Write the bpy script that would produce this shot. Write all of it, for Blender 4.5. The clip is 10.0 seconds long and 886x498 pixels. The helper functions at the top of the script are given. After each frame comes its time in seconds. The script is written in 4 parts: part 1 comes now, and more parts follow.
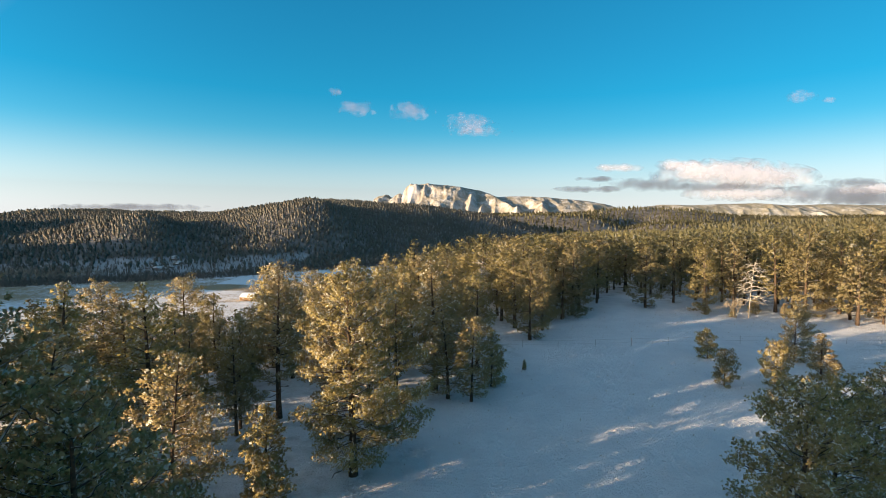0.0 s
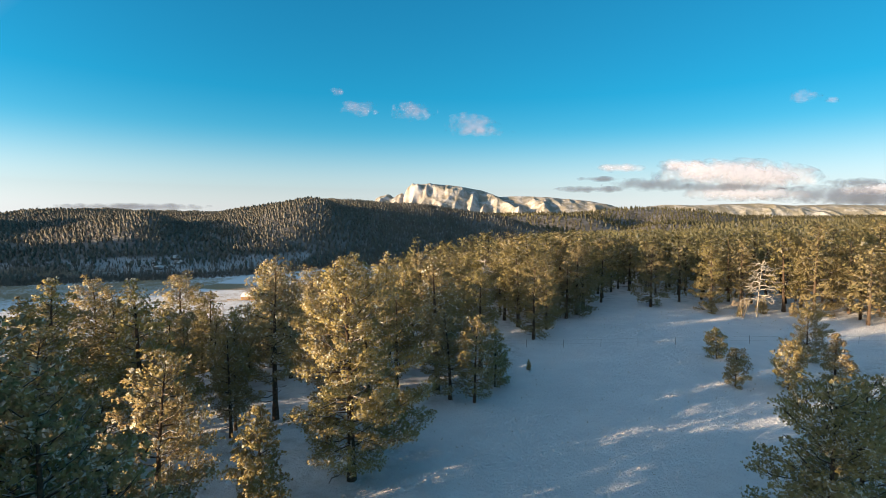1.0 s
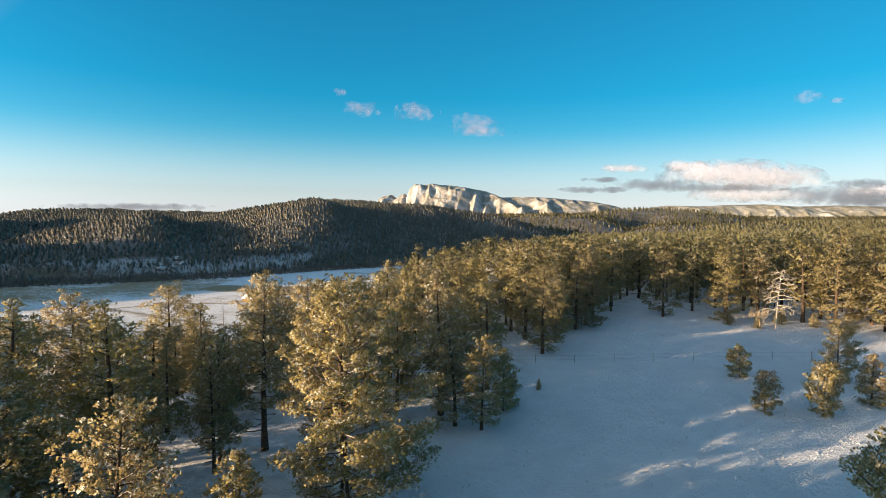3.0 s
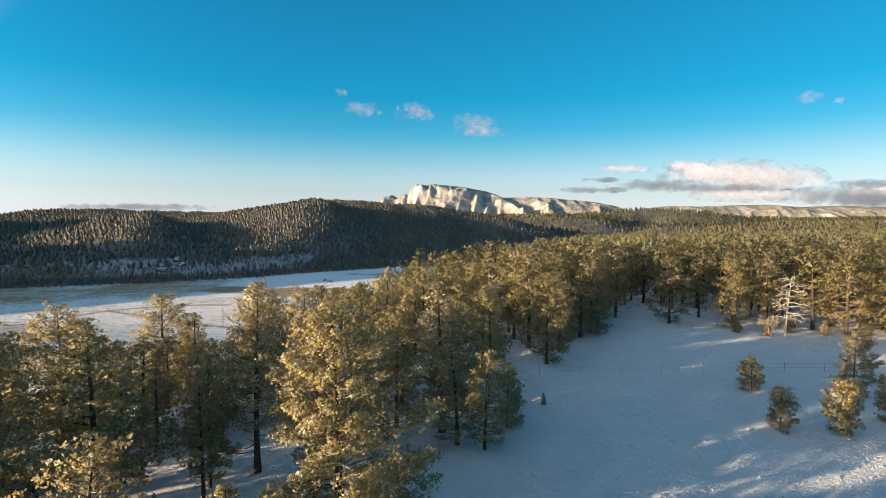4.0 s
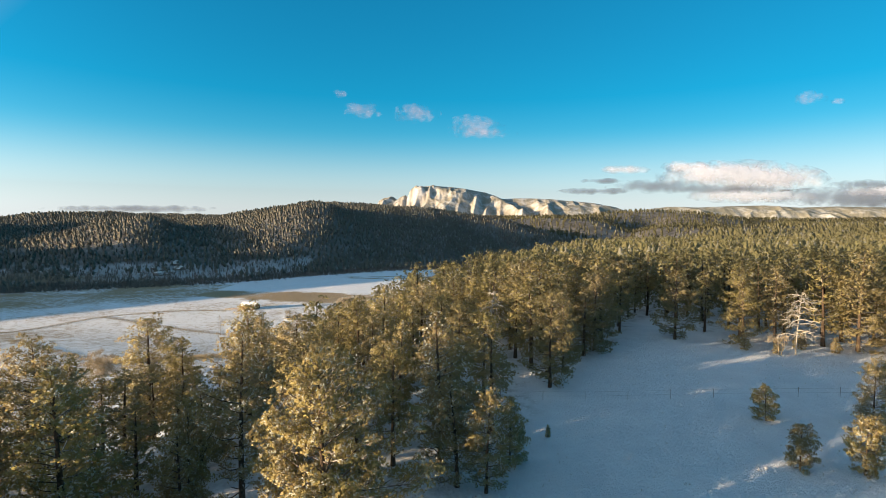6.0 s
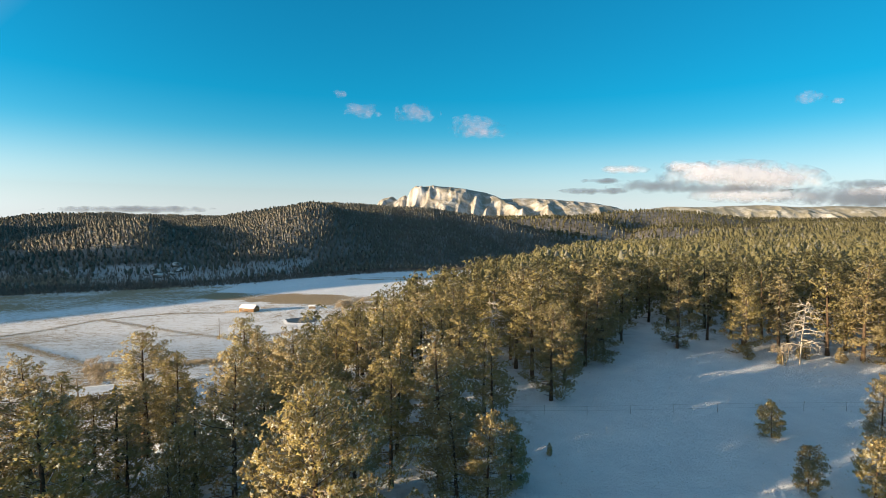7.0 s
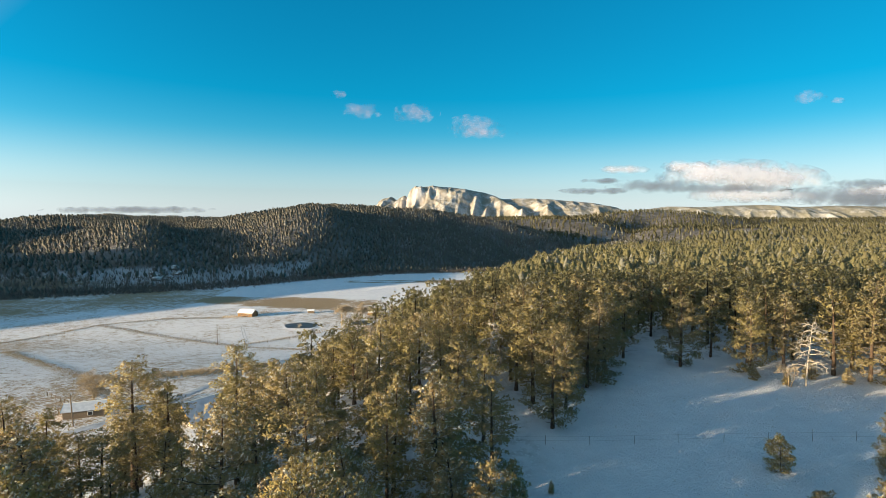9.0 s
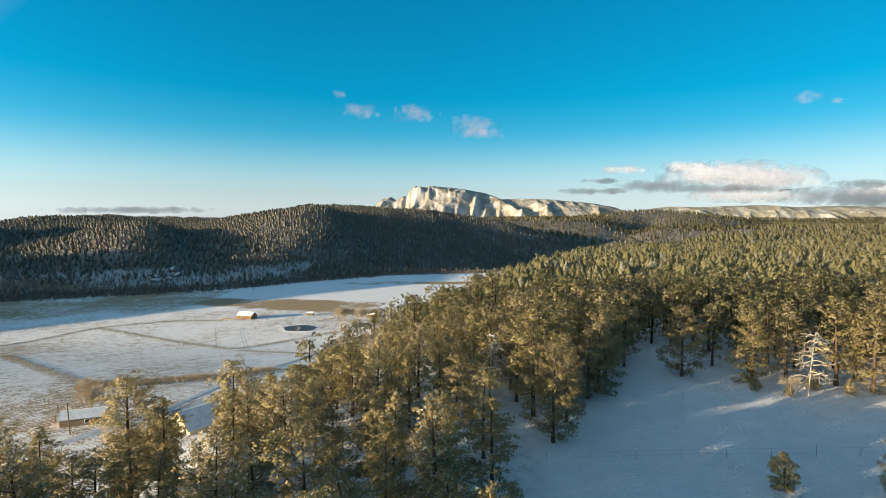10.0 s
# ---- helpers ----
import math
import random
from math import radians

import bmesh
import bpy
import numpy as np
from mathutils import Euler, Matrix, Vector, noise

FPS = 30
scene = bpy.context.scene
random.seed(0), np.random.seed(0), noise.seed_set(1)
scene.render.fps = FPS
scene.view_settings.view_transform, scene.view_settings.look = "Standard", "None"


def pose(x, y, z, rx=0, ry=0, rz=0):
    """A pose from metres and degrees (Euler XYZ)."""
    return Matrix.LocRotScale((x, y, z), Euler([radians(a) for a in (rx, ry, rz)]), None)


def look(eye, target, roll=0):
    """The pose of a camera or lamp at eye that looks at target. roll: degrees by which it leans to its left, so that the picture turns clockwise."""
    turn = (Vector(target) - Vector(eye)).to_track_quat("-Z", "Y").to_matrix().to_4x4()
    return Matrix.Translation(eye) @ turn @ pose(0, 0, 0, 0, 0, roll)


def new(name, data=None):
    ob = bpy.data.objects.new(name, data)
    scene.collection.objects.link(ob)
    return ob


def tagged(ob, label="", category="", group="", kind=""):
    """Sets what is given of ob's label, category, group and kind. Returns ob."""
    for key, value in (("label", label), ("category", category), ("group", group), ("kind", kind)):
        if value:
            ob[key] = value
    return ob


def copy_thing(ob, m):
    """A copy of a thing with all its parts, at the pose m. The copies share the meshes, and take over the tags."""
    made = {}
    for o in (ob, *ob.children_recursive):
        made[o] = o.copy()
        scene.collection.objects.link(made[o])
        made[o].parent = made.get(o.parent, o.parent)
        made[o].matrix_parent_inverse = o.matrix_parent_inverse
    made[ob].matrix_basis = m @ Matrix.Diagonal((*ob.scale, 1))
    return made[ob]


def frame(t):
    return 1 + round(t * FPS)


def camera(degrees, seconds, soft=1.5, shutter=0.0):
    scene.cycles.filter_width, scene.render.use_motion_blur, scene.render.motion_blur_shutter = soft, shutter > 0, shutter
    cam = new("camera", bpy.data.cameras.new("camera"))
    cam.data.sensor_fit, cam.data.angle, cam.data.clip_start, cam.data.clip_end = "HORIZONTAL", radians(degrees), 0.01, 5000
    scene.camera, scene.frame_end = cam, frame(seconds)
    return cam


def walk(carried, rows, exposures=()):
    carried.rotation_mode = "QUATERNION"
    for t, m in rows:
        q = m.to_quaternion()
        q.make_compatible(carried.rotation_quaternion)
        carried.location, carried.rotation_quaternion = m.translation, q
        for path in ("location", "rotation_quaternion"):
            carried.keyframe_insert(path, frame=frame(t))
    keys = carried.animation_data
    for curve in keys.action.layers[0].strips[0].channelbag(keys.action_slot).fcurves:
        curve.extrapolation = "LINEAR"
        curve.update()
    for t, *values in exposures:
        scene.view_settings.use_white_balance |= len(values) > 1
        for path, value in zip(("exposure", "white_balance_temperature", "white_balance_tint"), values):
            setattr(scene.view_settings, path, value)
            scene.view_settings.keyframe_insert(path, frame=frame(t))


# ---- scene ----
cam = camera(81.6, 10.0, soft=0.8)
METRES, EYE, TILT, LEAN, TURN = 21.0, 20.0, -2.9, 0.0, 0.0
ROWS = [
    (0.0, 0.0, 0.0, 0.0, -0.0, 0.0, -0.0),
    (0.5, -0.0017, 0.0394, -0.0114, 0.11, -0.02, -0.04),
    (1.0, -0.0032, 0.0858, -0.0204, 0.19, -0.0, -0.06),
    (1.5, -0.0047, 0.1347, -0.0152, 0.14, 0.01, -0.12),
    (2.0, -0.008, 0.1861, 0.0034, 0.33, 0.01, -0.13),
    (2.5, -0.0109, 0.2402, 0.023, 0.42, 0.03, -0.14),
    (4.0, -0.0166, 0.4053, 0.0965, 0.61, 0.05, -0.19),
    (4.5, -0.0164, 0.4469, 0.1244, 0.6, 0.1, -0.14),
    (5.0, -0.0165, 0.484, 0.1552, 0.54, 0.15, -0.15),
    (5.5, -0.0155, 0.5189, 0.1878, 0.55, 0.17, -0.12),
    (7.0, -0.0097, 0.6066, 0.3032, 0.57, 0.16, -0.02),
    (7.5, -0.0068, 0.6319, 0.3435, 0.59, 0.16, 0.03),
    (8.0, -0.0043, 0.6541, 0.3833, 0.58, 0.14, 0.03),
    (8.5, -0.003, 0.6777, 0.4237, 0.55, 0.15, 0.04),
    (9.0, -0.0012, 0.6986, 0.4654, 0.54, 0.14, 0.06),
    (9.5, -0.0004, 0.7174, 0.5067, 0.51, 0.14, 0.07),
    (10.0, -0.0001, 0.7379, 0.5474, 0.49, 0.14, 0.07),
]
walk(cam, [(t, pose(0, 0, EYE, TILT, LEAN, TURN) @ pose(METRES * x, METRES * y, METRES * z, 90 + pitch, roll, yaw)) for t, x, y, z, yaw, pitch, roll in ROWS],
     exposures=[(0.0, 1.42, 7300, 15), (5.0, 1.36, 7100, 12), (8.0, 1.34, 6950, 8), (10.0, 1.31, 6850, 6)])

# world, sun, exposure -------------------------------------------------
SUN_FROM = (-0.898, -0.440)          # horizontal direction towards the sun
SUN_ELEV = radians(7.4)
SUN_AZ = math.atan2(SUN_FROM[0], SUN_FROM[1])   # clockwise from +y

world = bpy.data.worlds.new("winter_sky")
scene.world = world
world.use_nodes = True
wn, wl = world.node_tree.nodes, world.node_tree.links
sky = wn.new("ShaderNodeTexSky")
sky.sky_type = "NISHITA"
sky.sun_disc = False
sky.sun_elevation = SUN_ELEV
sky.sun_rotation = SUN_AZ
sky.altitude = 1500
sky.air_density, sky.dust_density, sky.ozone_density = 1.0, 0.4, 2.5
tone = wn.new("ShaderNodeHueSaturation")
tone.inputs["Hue"].default_value = 0.486
tone.inputs["Saturation"].default_value = 1.44
wl.new(sky.outputs[0], tone.inputs["Color"])
# deepest blue away from the sun, paler around it and overhead
where = wn.new("ShaderNodeTexCoord")
away = wn.new("ShaderNodeVectorMath")
away.operation = "DOT_PRODUCT"
away.inputs[1].default_value = (0.878, 0.479, -0.9)
wl.new(where.outputs["Generated"], away.inputs[0])
deep = wn.new("ShaderNodeMapRange")
deep.inputs[1].default_value, deep.inputs[2].default_value = -0.85, -0.45
wl.new(away.outputs["Value"], deep.inputs[0])
rise = wn.new("ShaderNodeSeparateXYZ")
wl.new(where.outputs["Generated"], rise.inputs[0])
haze = wn.new("ShaderNodeMapRange")
haze.inputs[1].default_value, haze.inputs[2].default_value = 0.0, 0.18
haze.interpolation_type = "SMOOTHSTEP"
wl.new(rise.outputs["Z"], haze.inputs[0])
both = wn.new("ShaderNodeMath")
both.operation = "MULTIPLY"
wl.new(deep.outputs[0], both.inputs[0])
wl.new(haze.outputs[0], both.inputs[1])
blend = wn.new("ShaderNodeMix")
blend.data_type = "RGBA"
wl.new(both.outputs[0], blend.inputs[0])
pale = wn.new("ShaderNodeHueSaturation")
pale.inputs["Saturation"].default_value = 0.22
pale.inputs["Value"].default_value = 0.95
wl.new(sky.outputs[0], pale.inputs["Color"])
cool = wn.new("ShaderNodeMix")
cool.data_type, cool.blend_type = "RGBA", "MULTIPLY"
cool.inputs[0].default_value = 1.0
# bluer overhead than low down
over = wn.new("ShaderNodeMapRange")
over.inputs[1].default_value, over.inputs[2].default_value = 0.15, 0.6
wl.new(rise.outputs["Z"], over.inputs[0])
tint = wn.new("ShaderNodeMix")
tint.data_type = "RGBA"
tint.inputs[6].default_value, tint.inputs[7].default_value = (0.86, 0.96, 1.13, 1), (0.72, 1.10, 1.36, 1)
wl.new(over.outputs[0], tint.inputs[0])
wl.new(tint.outputs[2], cool.inputs[7])
wl.new(pale.outputs[0], cool.inputs[6])
wl.new(cool.outputs[2], blend.inputs[6])
wl.new(tone.outputs[0], blend.inputs[7])
# darker opposite the sun
dim = wn.new("ShaderNodeMapRange")
dim.inputs[1].default_value, dim.inputs[2].default_value, dim.inputs[3].default_value, dim.inputs[4].default_value = -0.5, 0.8, 1.22, 0.78
wl.new(away.outputs["Value"], dim.inputs[0])
dimmed = wn.new("ShaderNodeVectorMath")
dimmed.operation = "SCALE"
wl.new(blend.outputs[2], dimmed.inputs[0])
wl.new(dim.outputs[0], dimmed.inputs["Scale"])
wl.new(dimmed.outputs[0], wn["Background"].inputs[0])
wn["Background"].inputs[1].default_value = 0.092

sun = new("sun", bpy.data.lights.new("sun", "SUN"))
sun.data.energy, sun.data.angle, sun.data.color = 4.9, radians(0.45), (1.0, 0.79, 0.53)
to_sun = Vector((SUN_FROM[0] * math.cos(SUN_ELEV), SUN_FROM[1] * math.cos(SUN_ELEV), math.sin(SUN_ELEV)))
sun.matrix_world = look(to_sun * 100, (0, 0, 0))


# materials -------------------------------------------------------------
def node_material(name, rough=0.8):
    m = bpy.data.materials.new(name)
    m.use_nodes = True
    b = m.node_tree.nodes["Principled BSDF"]
    b.inputs["Roughness"].default_value = rough
    b.inputs["Specular IOR Level"].default_value = 0.25
    return m, m.node_tree.nodes, m.node_tree.links, b


def add_noise(n, l, scale, detail=4.0, vec=None, rough=0.6):
    t = n.new("ShaderNodeTexNoise")
    t.inputs["Scale"].default_value, t.inputs["Detail"].default_value, t.inputs["Roughness"].default_value = scale, detail, rough
    if vec:
        l.new(vec, t.inputs["Vector"])
    return t.outputs["Fac"]


def add_ramp(n, l, fac, stops):
    r = n.new("ShaderNodeValToRGB")
    e = r.color_ramp.elements
    while len(e) < len(stops):
        e.new(0.5)
    for k, (p, c) in enumerate(stops):
        e[k].position, e[k].color = p, (*c, 1)
    l.new(fac, r.inputs[0])
    return r.outputs[0]


def add_mix(n, l, fac, a, b):
    m = n.new("ShaderNodeMix")
    m.data_type = "RGBA"
    for s, v in ((0, fac), (6, a), (7, b)):
        if isinstance(v, (int, float)):
            m.inputs[s].default_value = v
        elif isinstance(v, tuple):
            m.inputs[s].default_value = (*v, 1)
        else:
            l.new(v, m.inputs[s])
    return m.outputs[2]


def add_math(n, l, op, a, b=0.0, clamp=False):
    m = n.new("ShaderNodeMath")
    m.operation, m.use_clamp = op, clamp
    for s, v in ((0, a), (1, b)):
        if isinstance(v, (int, float)):
            m.inputs[s].default_value = v
        else:
            l.new(v, m.inputs[s])
    return m.outputs[0]


def add_bump(n, l, b, height, strength, dist):
    u = n.new("ShaderNodeBump")
    u.inputs["Strength"].default_value, u.inputs["Distance"].default_value = strength, dist
    l.new(height, u.inputs["Height"])
    l.new(u.outputs[0], b.inputs["Normal"])


def world_place(n):
    return n.new("ShaderNodeNewGeometry").outputs["Position"]


def needles_material(name, dark, light, frost, frost_share, clump, rime=0.85):
    """Pine needles: tone by tree and by clump, a little by needle; hoar frost in patches on some of them."""
    m, n, l, b = node_material(name, 0.7)
    geo = n.new("ShaderNodeNewGeometry")
    rnd, p = geo.outputs["Random Per Island"], geo.outputs["Position"]
    info = n.new("ShaderNodeObjectInfo")
    f = add_math(n, l, "ADD", add_math(n, l, "MULTIPLY", rnd, 0.26), add_math(n, l, "MULTIPLY", add_noise(n, l, clump, 2.0, p), 0.62))
    f = add_math(n, l, "ADD", f, add_math(n, l, "MULTIPLY", add_noise(n, l, clump * 0.13, 1.0, p), 0.36))
    f = add_math(n, l, "ADD", f, add_math(n, l, "MULTIPLY", info.outputs["Random"], 0.22))
    spread = n.new("ShaderNodeMapRange")
    spread.inputs[1].default_value, spread.inputs[2].default_value = 0.40, 1.05
    l.new(f, spread.inputs[0])
    col = add_mix(n, l, spread.outputs[0], dark, light)
    pick = add_math(n, l, "FRACT", add_math(n, l, "MULTIPLY", rnd, 7.31))
    patch = n.new("ShaderNodeMapRange")
    patch.inputs[1].default_value, patch.inputs[2].default_value, patch.inputs[4].default_value = 0.38, 0.66, frost_share * 2
    l.new(add_noise(n, l, clump * 1.7, 2.0, p), patch.inputs[0])
    col = add_mix(n, l, add_math(n, l, "MULTIPLY", add_math(n, l, "LESS_THAN", pick, patch.outputs[0]), rime), col, frost)
    l.new(col, b.inputs["Base Color"])
    thin = n.new("ShaderNodeBsdfTranslucent")
    l.new(col, thin.inputs["Color"])
    mixed = n.new("ShaderNodeMixShader")
    mixed.inputs[0].default_value = 0.38
    l.new(b.outputs[0], mixed.inputs[1])
    l.new(thin.outputs[0], mixed.inputs[2])
    l.new(mixed.outputs[0], n["Material Output"].inputs["Surface"])
    return m


M_NEEDLES = needles_material("frosted_pine_needles", (0.362, 0.266, 0.175), (0.420, 0.360, 0.124), (0.79, 0.80, 0.74), 0.16, 1.6, 0.75)
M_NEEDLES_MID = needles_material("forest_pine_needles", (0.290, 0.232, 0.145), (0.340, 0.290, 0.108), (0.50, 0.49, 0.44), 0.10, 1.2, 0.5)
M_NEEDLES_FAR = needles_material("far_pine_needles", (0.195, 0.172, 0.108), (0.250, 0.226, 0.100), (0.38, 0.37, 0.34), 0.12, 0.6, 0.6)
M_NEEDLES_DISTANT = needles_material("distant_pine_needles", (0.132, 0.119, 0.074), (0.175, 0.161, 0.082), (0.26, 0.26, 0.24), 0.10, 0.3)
# paler and greyer on the hill: distance haze is put into the needle colour
M_NEEDLES_HILL_HAZED = needles_material("hazed_hillside_pine_needles", (0.170, 0.160, 0.135), (0.200, 0.188, 0.145), (0.34, 0.34, 0.34), 0.12, 0.2, 0.6)


def bark_material(name, dark, light):
    m, n, l, b = node_material(name, 0.9)
    p = world_place(n)
    f = add_noise(n, l, 5.0, 5.0, p)
    col = add_ramp(n, l, f, [(0.35, dark), (0.65, light)])
    # a dusting of snow along the upper sides
    up = n.new("ShaderNodeSeparateXYZ")
    l.new(n.new("ShaderNodeNewGeometry").outputs["Normal"], up.inputs[0])
    dust = add_math(n, l, "MULTIPLY", add_ramp(n, l, up.outputs[2], [(0.35, (0, 0, 0)), (0.75, (1, 1, 1))]), add_ramp(n, l, add_noise(n, l, 2.2, 3.0, p), [(0.35, (0, 0, 0)), (0.6, (0.9, 0.9, 0.9))]))
    col = add_mix(n, l, dust, col, (0.72, 0.71, 0.70))
    l.new(col, b.inputs["Base Color"])
    add_bump(n, l, b, add_noise(n, l, 14.0, 4.0, p), 0.6, 0.05)
    return m


M_BARK = bark_material("pine_bark", (0.035, 0.026, 0.020), (0.13, 0.085, 0.055))
M_SNAG = bark_material("bleached_dead_wood", (0.24, 0.205, 0.16), (0.48, 0.43, 0.36))
M_TWIG = bark_material("bare_twigs", (0.25, 0.19, 0.115), (0.44, 0.34, 0.21))


def ground_material():
    m, n, l, b = node_material("snow_and_dry_grass", 0.85)
    p = world_place(n)
    at = n.new("ShaderNodeAttribute")
    at.attribute_name = "cover"
    sep = n.new("ShaderNodeSeparateColor")
    l.new(at.outputs["Color"], sep.inputs[0])
    grass, forest, ice = sep.outputs[0], sep.outputs[1], sep.outputs[2]
    snow = add_ramp(n, l, add_noise(n, l, 0.25, 5.0, p), [(0.3, (0.70, 0.695, 0.72)), (0.7, (0.795, 0.785, 0.80))])
    # dry grass poking through thin snow
    n1 = add_math(n, l, "ADD", add_math(n, l, "MULTIPLY", add_noise(n, l, 0.30, 4.0, p, 0.7), 0.45), add_math(n, l, "MULTIPLY", add_noise(n, l, 1.7, 3.0, p, 0.75), 0.55))
    n2 = add_noise(n, l, 0.06, 4.0, p)
    s = add_math(n, l, "ADD", add_math(n, l, "MULTIPLY", n1, 1.15), add_math(n, l, "MULTIPLY", n2, 0.18))
    s = add_math(n, l, "ADD", s, add_math(n, l, "MULTIPLY", grass, 0.72))
    # old furrows across the fields
    turned = n.new("ShaderNodeMapping")
    turned.inputs["Rotation"].default_value = (0, 0, radians(29))
    l.new(p, turned.inputs["Vector"])
    rows_k = n.new("ShaderNodeTexWave")
    rows_k.bands_direction = "Y"
    rows_k.inputs["Scale"].default_value, rows_k.inputs["Distortion"].default_value, rows_k.inputs["Detail"].default_value = 0.28, 7.0, 4.0
    l.new(turned.outputs[0], rows_k.inputs["Vector"])
    s = add_math(n, l, "ADD", s, add_math(n, l, "MULTIPLY", add_math(n, l, "MULTIPLY", rows_k.outputs["Fac"], grass), 0.12))
    g = n.new("ShaderNodeMapRange")
    g.inputs[1].default_value, g.inputs[2].default_value = 0.96, 1.06
    l.new(s, g.inputs[0])
    straw = add_ramp(n, l, add_noise(n, l, 2.5, 4.0, p), [(0.3, (0.22, 0.15, 0.085)), (0.7, (0.42, 0.31, 0.19))])
    col = add_mix(n, l, g.outputs[0], snow, straw)
    # needles and litter under the trees
    f1 = add_math(n, l, "MULTIPLY", forest, add_ramp(n, l, add_noise(n, l, 0.5, 5.0, p), [(0.44, (0, 0, 0)), (0.72, (0.45, 0.45, 0.45))]))
    # on the hill and far off the floor is darkened so sunlit gaps don't show
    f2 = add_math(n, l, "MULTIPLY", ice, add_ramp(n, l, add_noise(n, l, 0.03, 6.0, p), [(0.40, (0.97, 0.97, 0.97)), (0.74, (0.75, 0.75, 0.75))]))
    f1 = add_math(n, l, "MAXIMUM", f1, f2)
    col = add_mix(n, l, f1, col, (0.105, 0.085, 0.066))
    l.new(col, b.inputs["Base Color"])
    h = add_math(n, l, "ADD", add_noise(n, l, 1.6, 5.0, p, 0.7), add_math(n, l, "MULTIPLY", add_noise(n, l, 6.0, 3.0, p), 0.35))
    add_bump(n, l, b, h, 1.0, 0.55)
    return m


M_GROUND = ground_material()


def mountain_material(name, rock, scrub, snow, scale):
    m, n, l, b = node_material(name, 0.95)
    p = world_place(n)
    geo = n.new("ShaderNodeNewGeometry")
    sp = n.new("ShaderNodeSeparateXYZ")
    l.new(geo.outputs["True Normal"], sp.inputs[0])
    mp = n.new("ShaderNodeMapping")
    mp.inputs["Scale"].default_value = (1, 1, 0.35)
    l.new(p, mp.inputs["Vector"])
    f = add_noise(n, l, scale, 8.0, mp.outputs[0], 0.68)
    steep = add_ramp(n, l, sp.outputs[2], [(0.40, (1, 1, 1)), (0.75, (0, 0, 0))])
    cover = add_mix(n, l, add_ramp(n, l, f, [(0.47, (0, 0, 0)), (0.66, (1, 1, 1))]), scrub, snow)
    rocks = add_mix(n, l, add_ramp(n, l, f, [(0.45, (0, 0, 0)), (0.65, (1, 1, 1))]), rock, snow)
    l.new(add_mix(n, l, steep, cover, rocks), b.inputs["Base Color"])
    add_bump(n, l, b, f, 0.8, 25.0)
    return m


M_MESA = mountain_material("pale_cliff_rock", (0.44, 0.39, 0.365), (0.26, 0.235, 0.19), (0.56, 0.54, 0.53), 0.016)
M_RANGE = mountain_material("snowy_far_range", (0.29, 0.265, 0.225), (0.22, 0.205, 0.16), (0.46, 0.45, 0.43), 0.010)


# mesh helpers ------------------------------------------------------------
def raw_mesh(name, verts, tris, material, smooth=False, normals=None):
    """A triangle mesh from two arrays; normals: soft foliage normals, one a vertex."""
    verts, tris = np.asarray(verts, np.float32), np.asarray(tris, np.int32)
    me = bpy.data.meshes.new(name)
    me.vertices.add(len(verts))
    me.vertices.foreach_set("co", verts.ravel())
    me.loops.add(tris.size)
    me.loops.foreach_set("vertex_index", tris.ravel())
    me.polygons.add(len(tris))
    me.polygons.foreach_set("loop_start", np.arange(0, tris.size, 3, dtype=np.int32))
    me.polygons.foreach_set("loop_total", np.full(len(tris), 3, np.int32))
    if smooth:
        me.polygons.foreach_set("use_smooth", np.ones(len(tris), bool))
    me.update(calc_edges=True)
    if normals is not None:
        at = me.attributes.new("custom_normal", "FLOAT_VECTOR", "POINT")
        at.data.foreach_set("vector", np.asarray(normals, np.float32).ravel())
    me.materials.append(material)
    return me


def part(name, bm, material, parent=None, label=""):
    """Link a bmesh as one mesh object, under a thing or a part."""
    me = bpy.data.meshes.new(name)
    bm.to_mesh(me)
    bm.free()
    me.materials.append(material)
    ob = new(name, me)
    ob.parent = parent
    return tagged(ob, label) if label else ob


def smoothstep(a, b, v):
    t = np.clip((v - a) / (b - a), 0, 1)
    return t * t * (3 - 2 * t)


def value_noise(x, y, seed):
    """Smooth noise, about -1 to 1, on arrays."""
    xi, yi = np.floor(x).astype(np.int64), np.floor(y).astype(np.int64)
    fx, fy = x - xi, y - yi
    fx, fy = fx * fx * (3 - 2 * fx), fy * fy * (3 - 2 * fy)

    def cell(i, j):
        k = (i * 374761393 + j * 668265263 + seed * 974634777) & 0x7FFFFFFF
        k = ((k ^ (k >> 13)) * 1274126177) & 0x7FFFFFFF
        return ((k ^ (k >> 16)) & 0xFFFF) / 32767.5 - 1.0
    a, b, c, d = cell(xi, yi), cell(xi + 1, yi), cell(xi, yi + 1), cell(xi + 1, yi + 1)
    return (a * (1 - fx) + b * fx) * (1 - fy) + (c * (1 - fx) + d * fx) * fy


def fractal(x, y, seed, octaves=4):
    s, a = 0.0, 1.0
    for k in range(octaves):
        s = s + a * value_noise(x * 2 ** k, y * 2 ** k, seed + k)
        a *= 0.5
    return s


# the lie of the land -------------------------------------------------------
CREST_Y = [-600, 0, 60, 87, 116, 149, 230, 305, 415, 615, 900, 1400, 1600, 2000, 2400]
CREST_X = [-140, -80, -46, -24, -8, 0, 18, 45, 100, 235, 480, 900, 820, 300, -900]
FOOT_X = [-1500, -420, -300, -243, -189, -86, 75, 300, 900, 2500]
FOOT_Y = [300, 500, 560, 595, 660, 745, 790, 830, 1000, 1400]
HILL_X = [-2200, -1130, -870, -655, -530, -410, -323, -150, -35, 110, 311, 520, 900]
HILL_Z = [0, -4, 46, 36, 41, 61, 71, 65, 56, 38, 8, -14, -24]


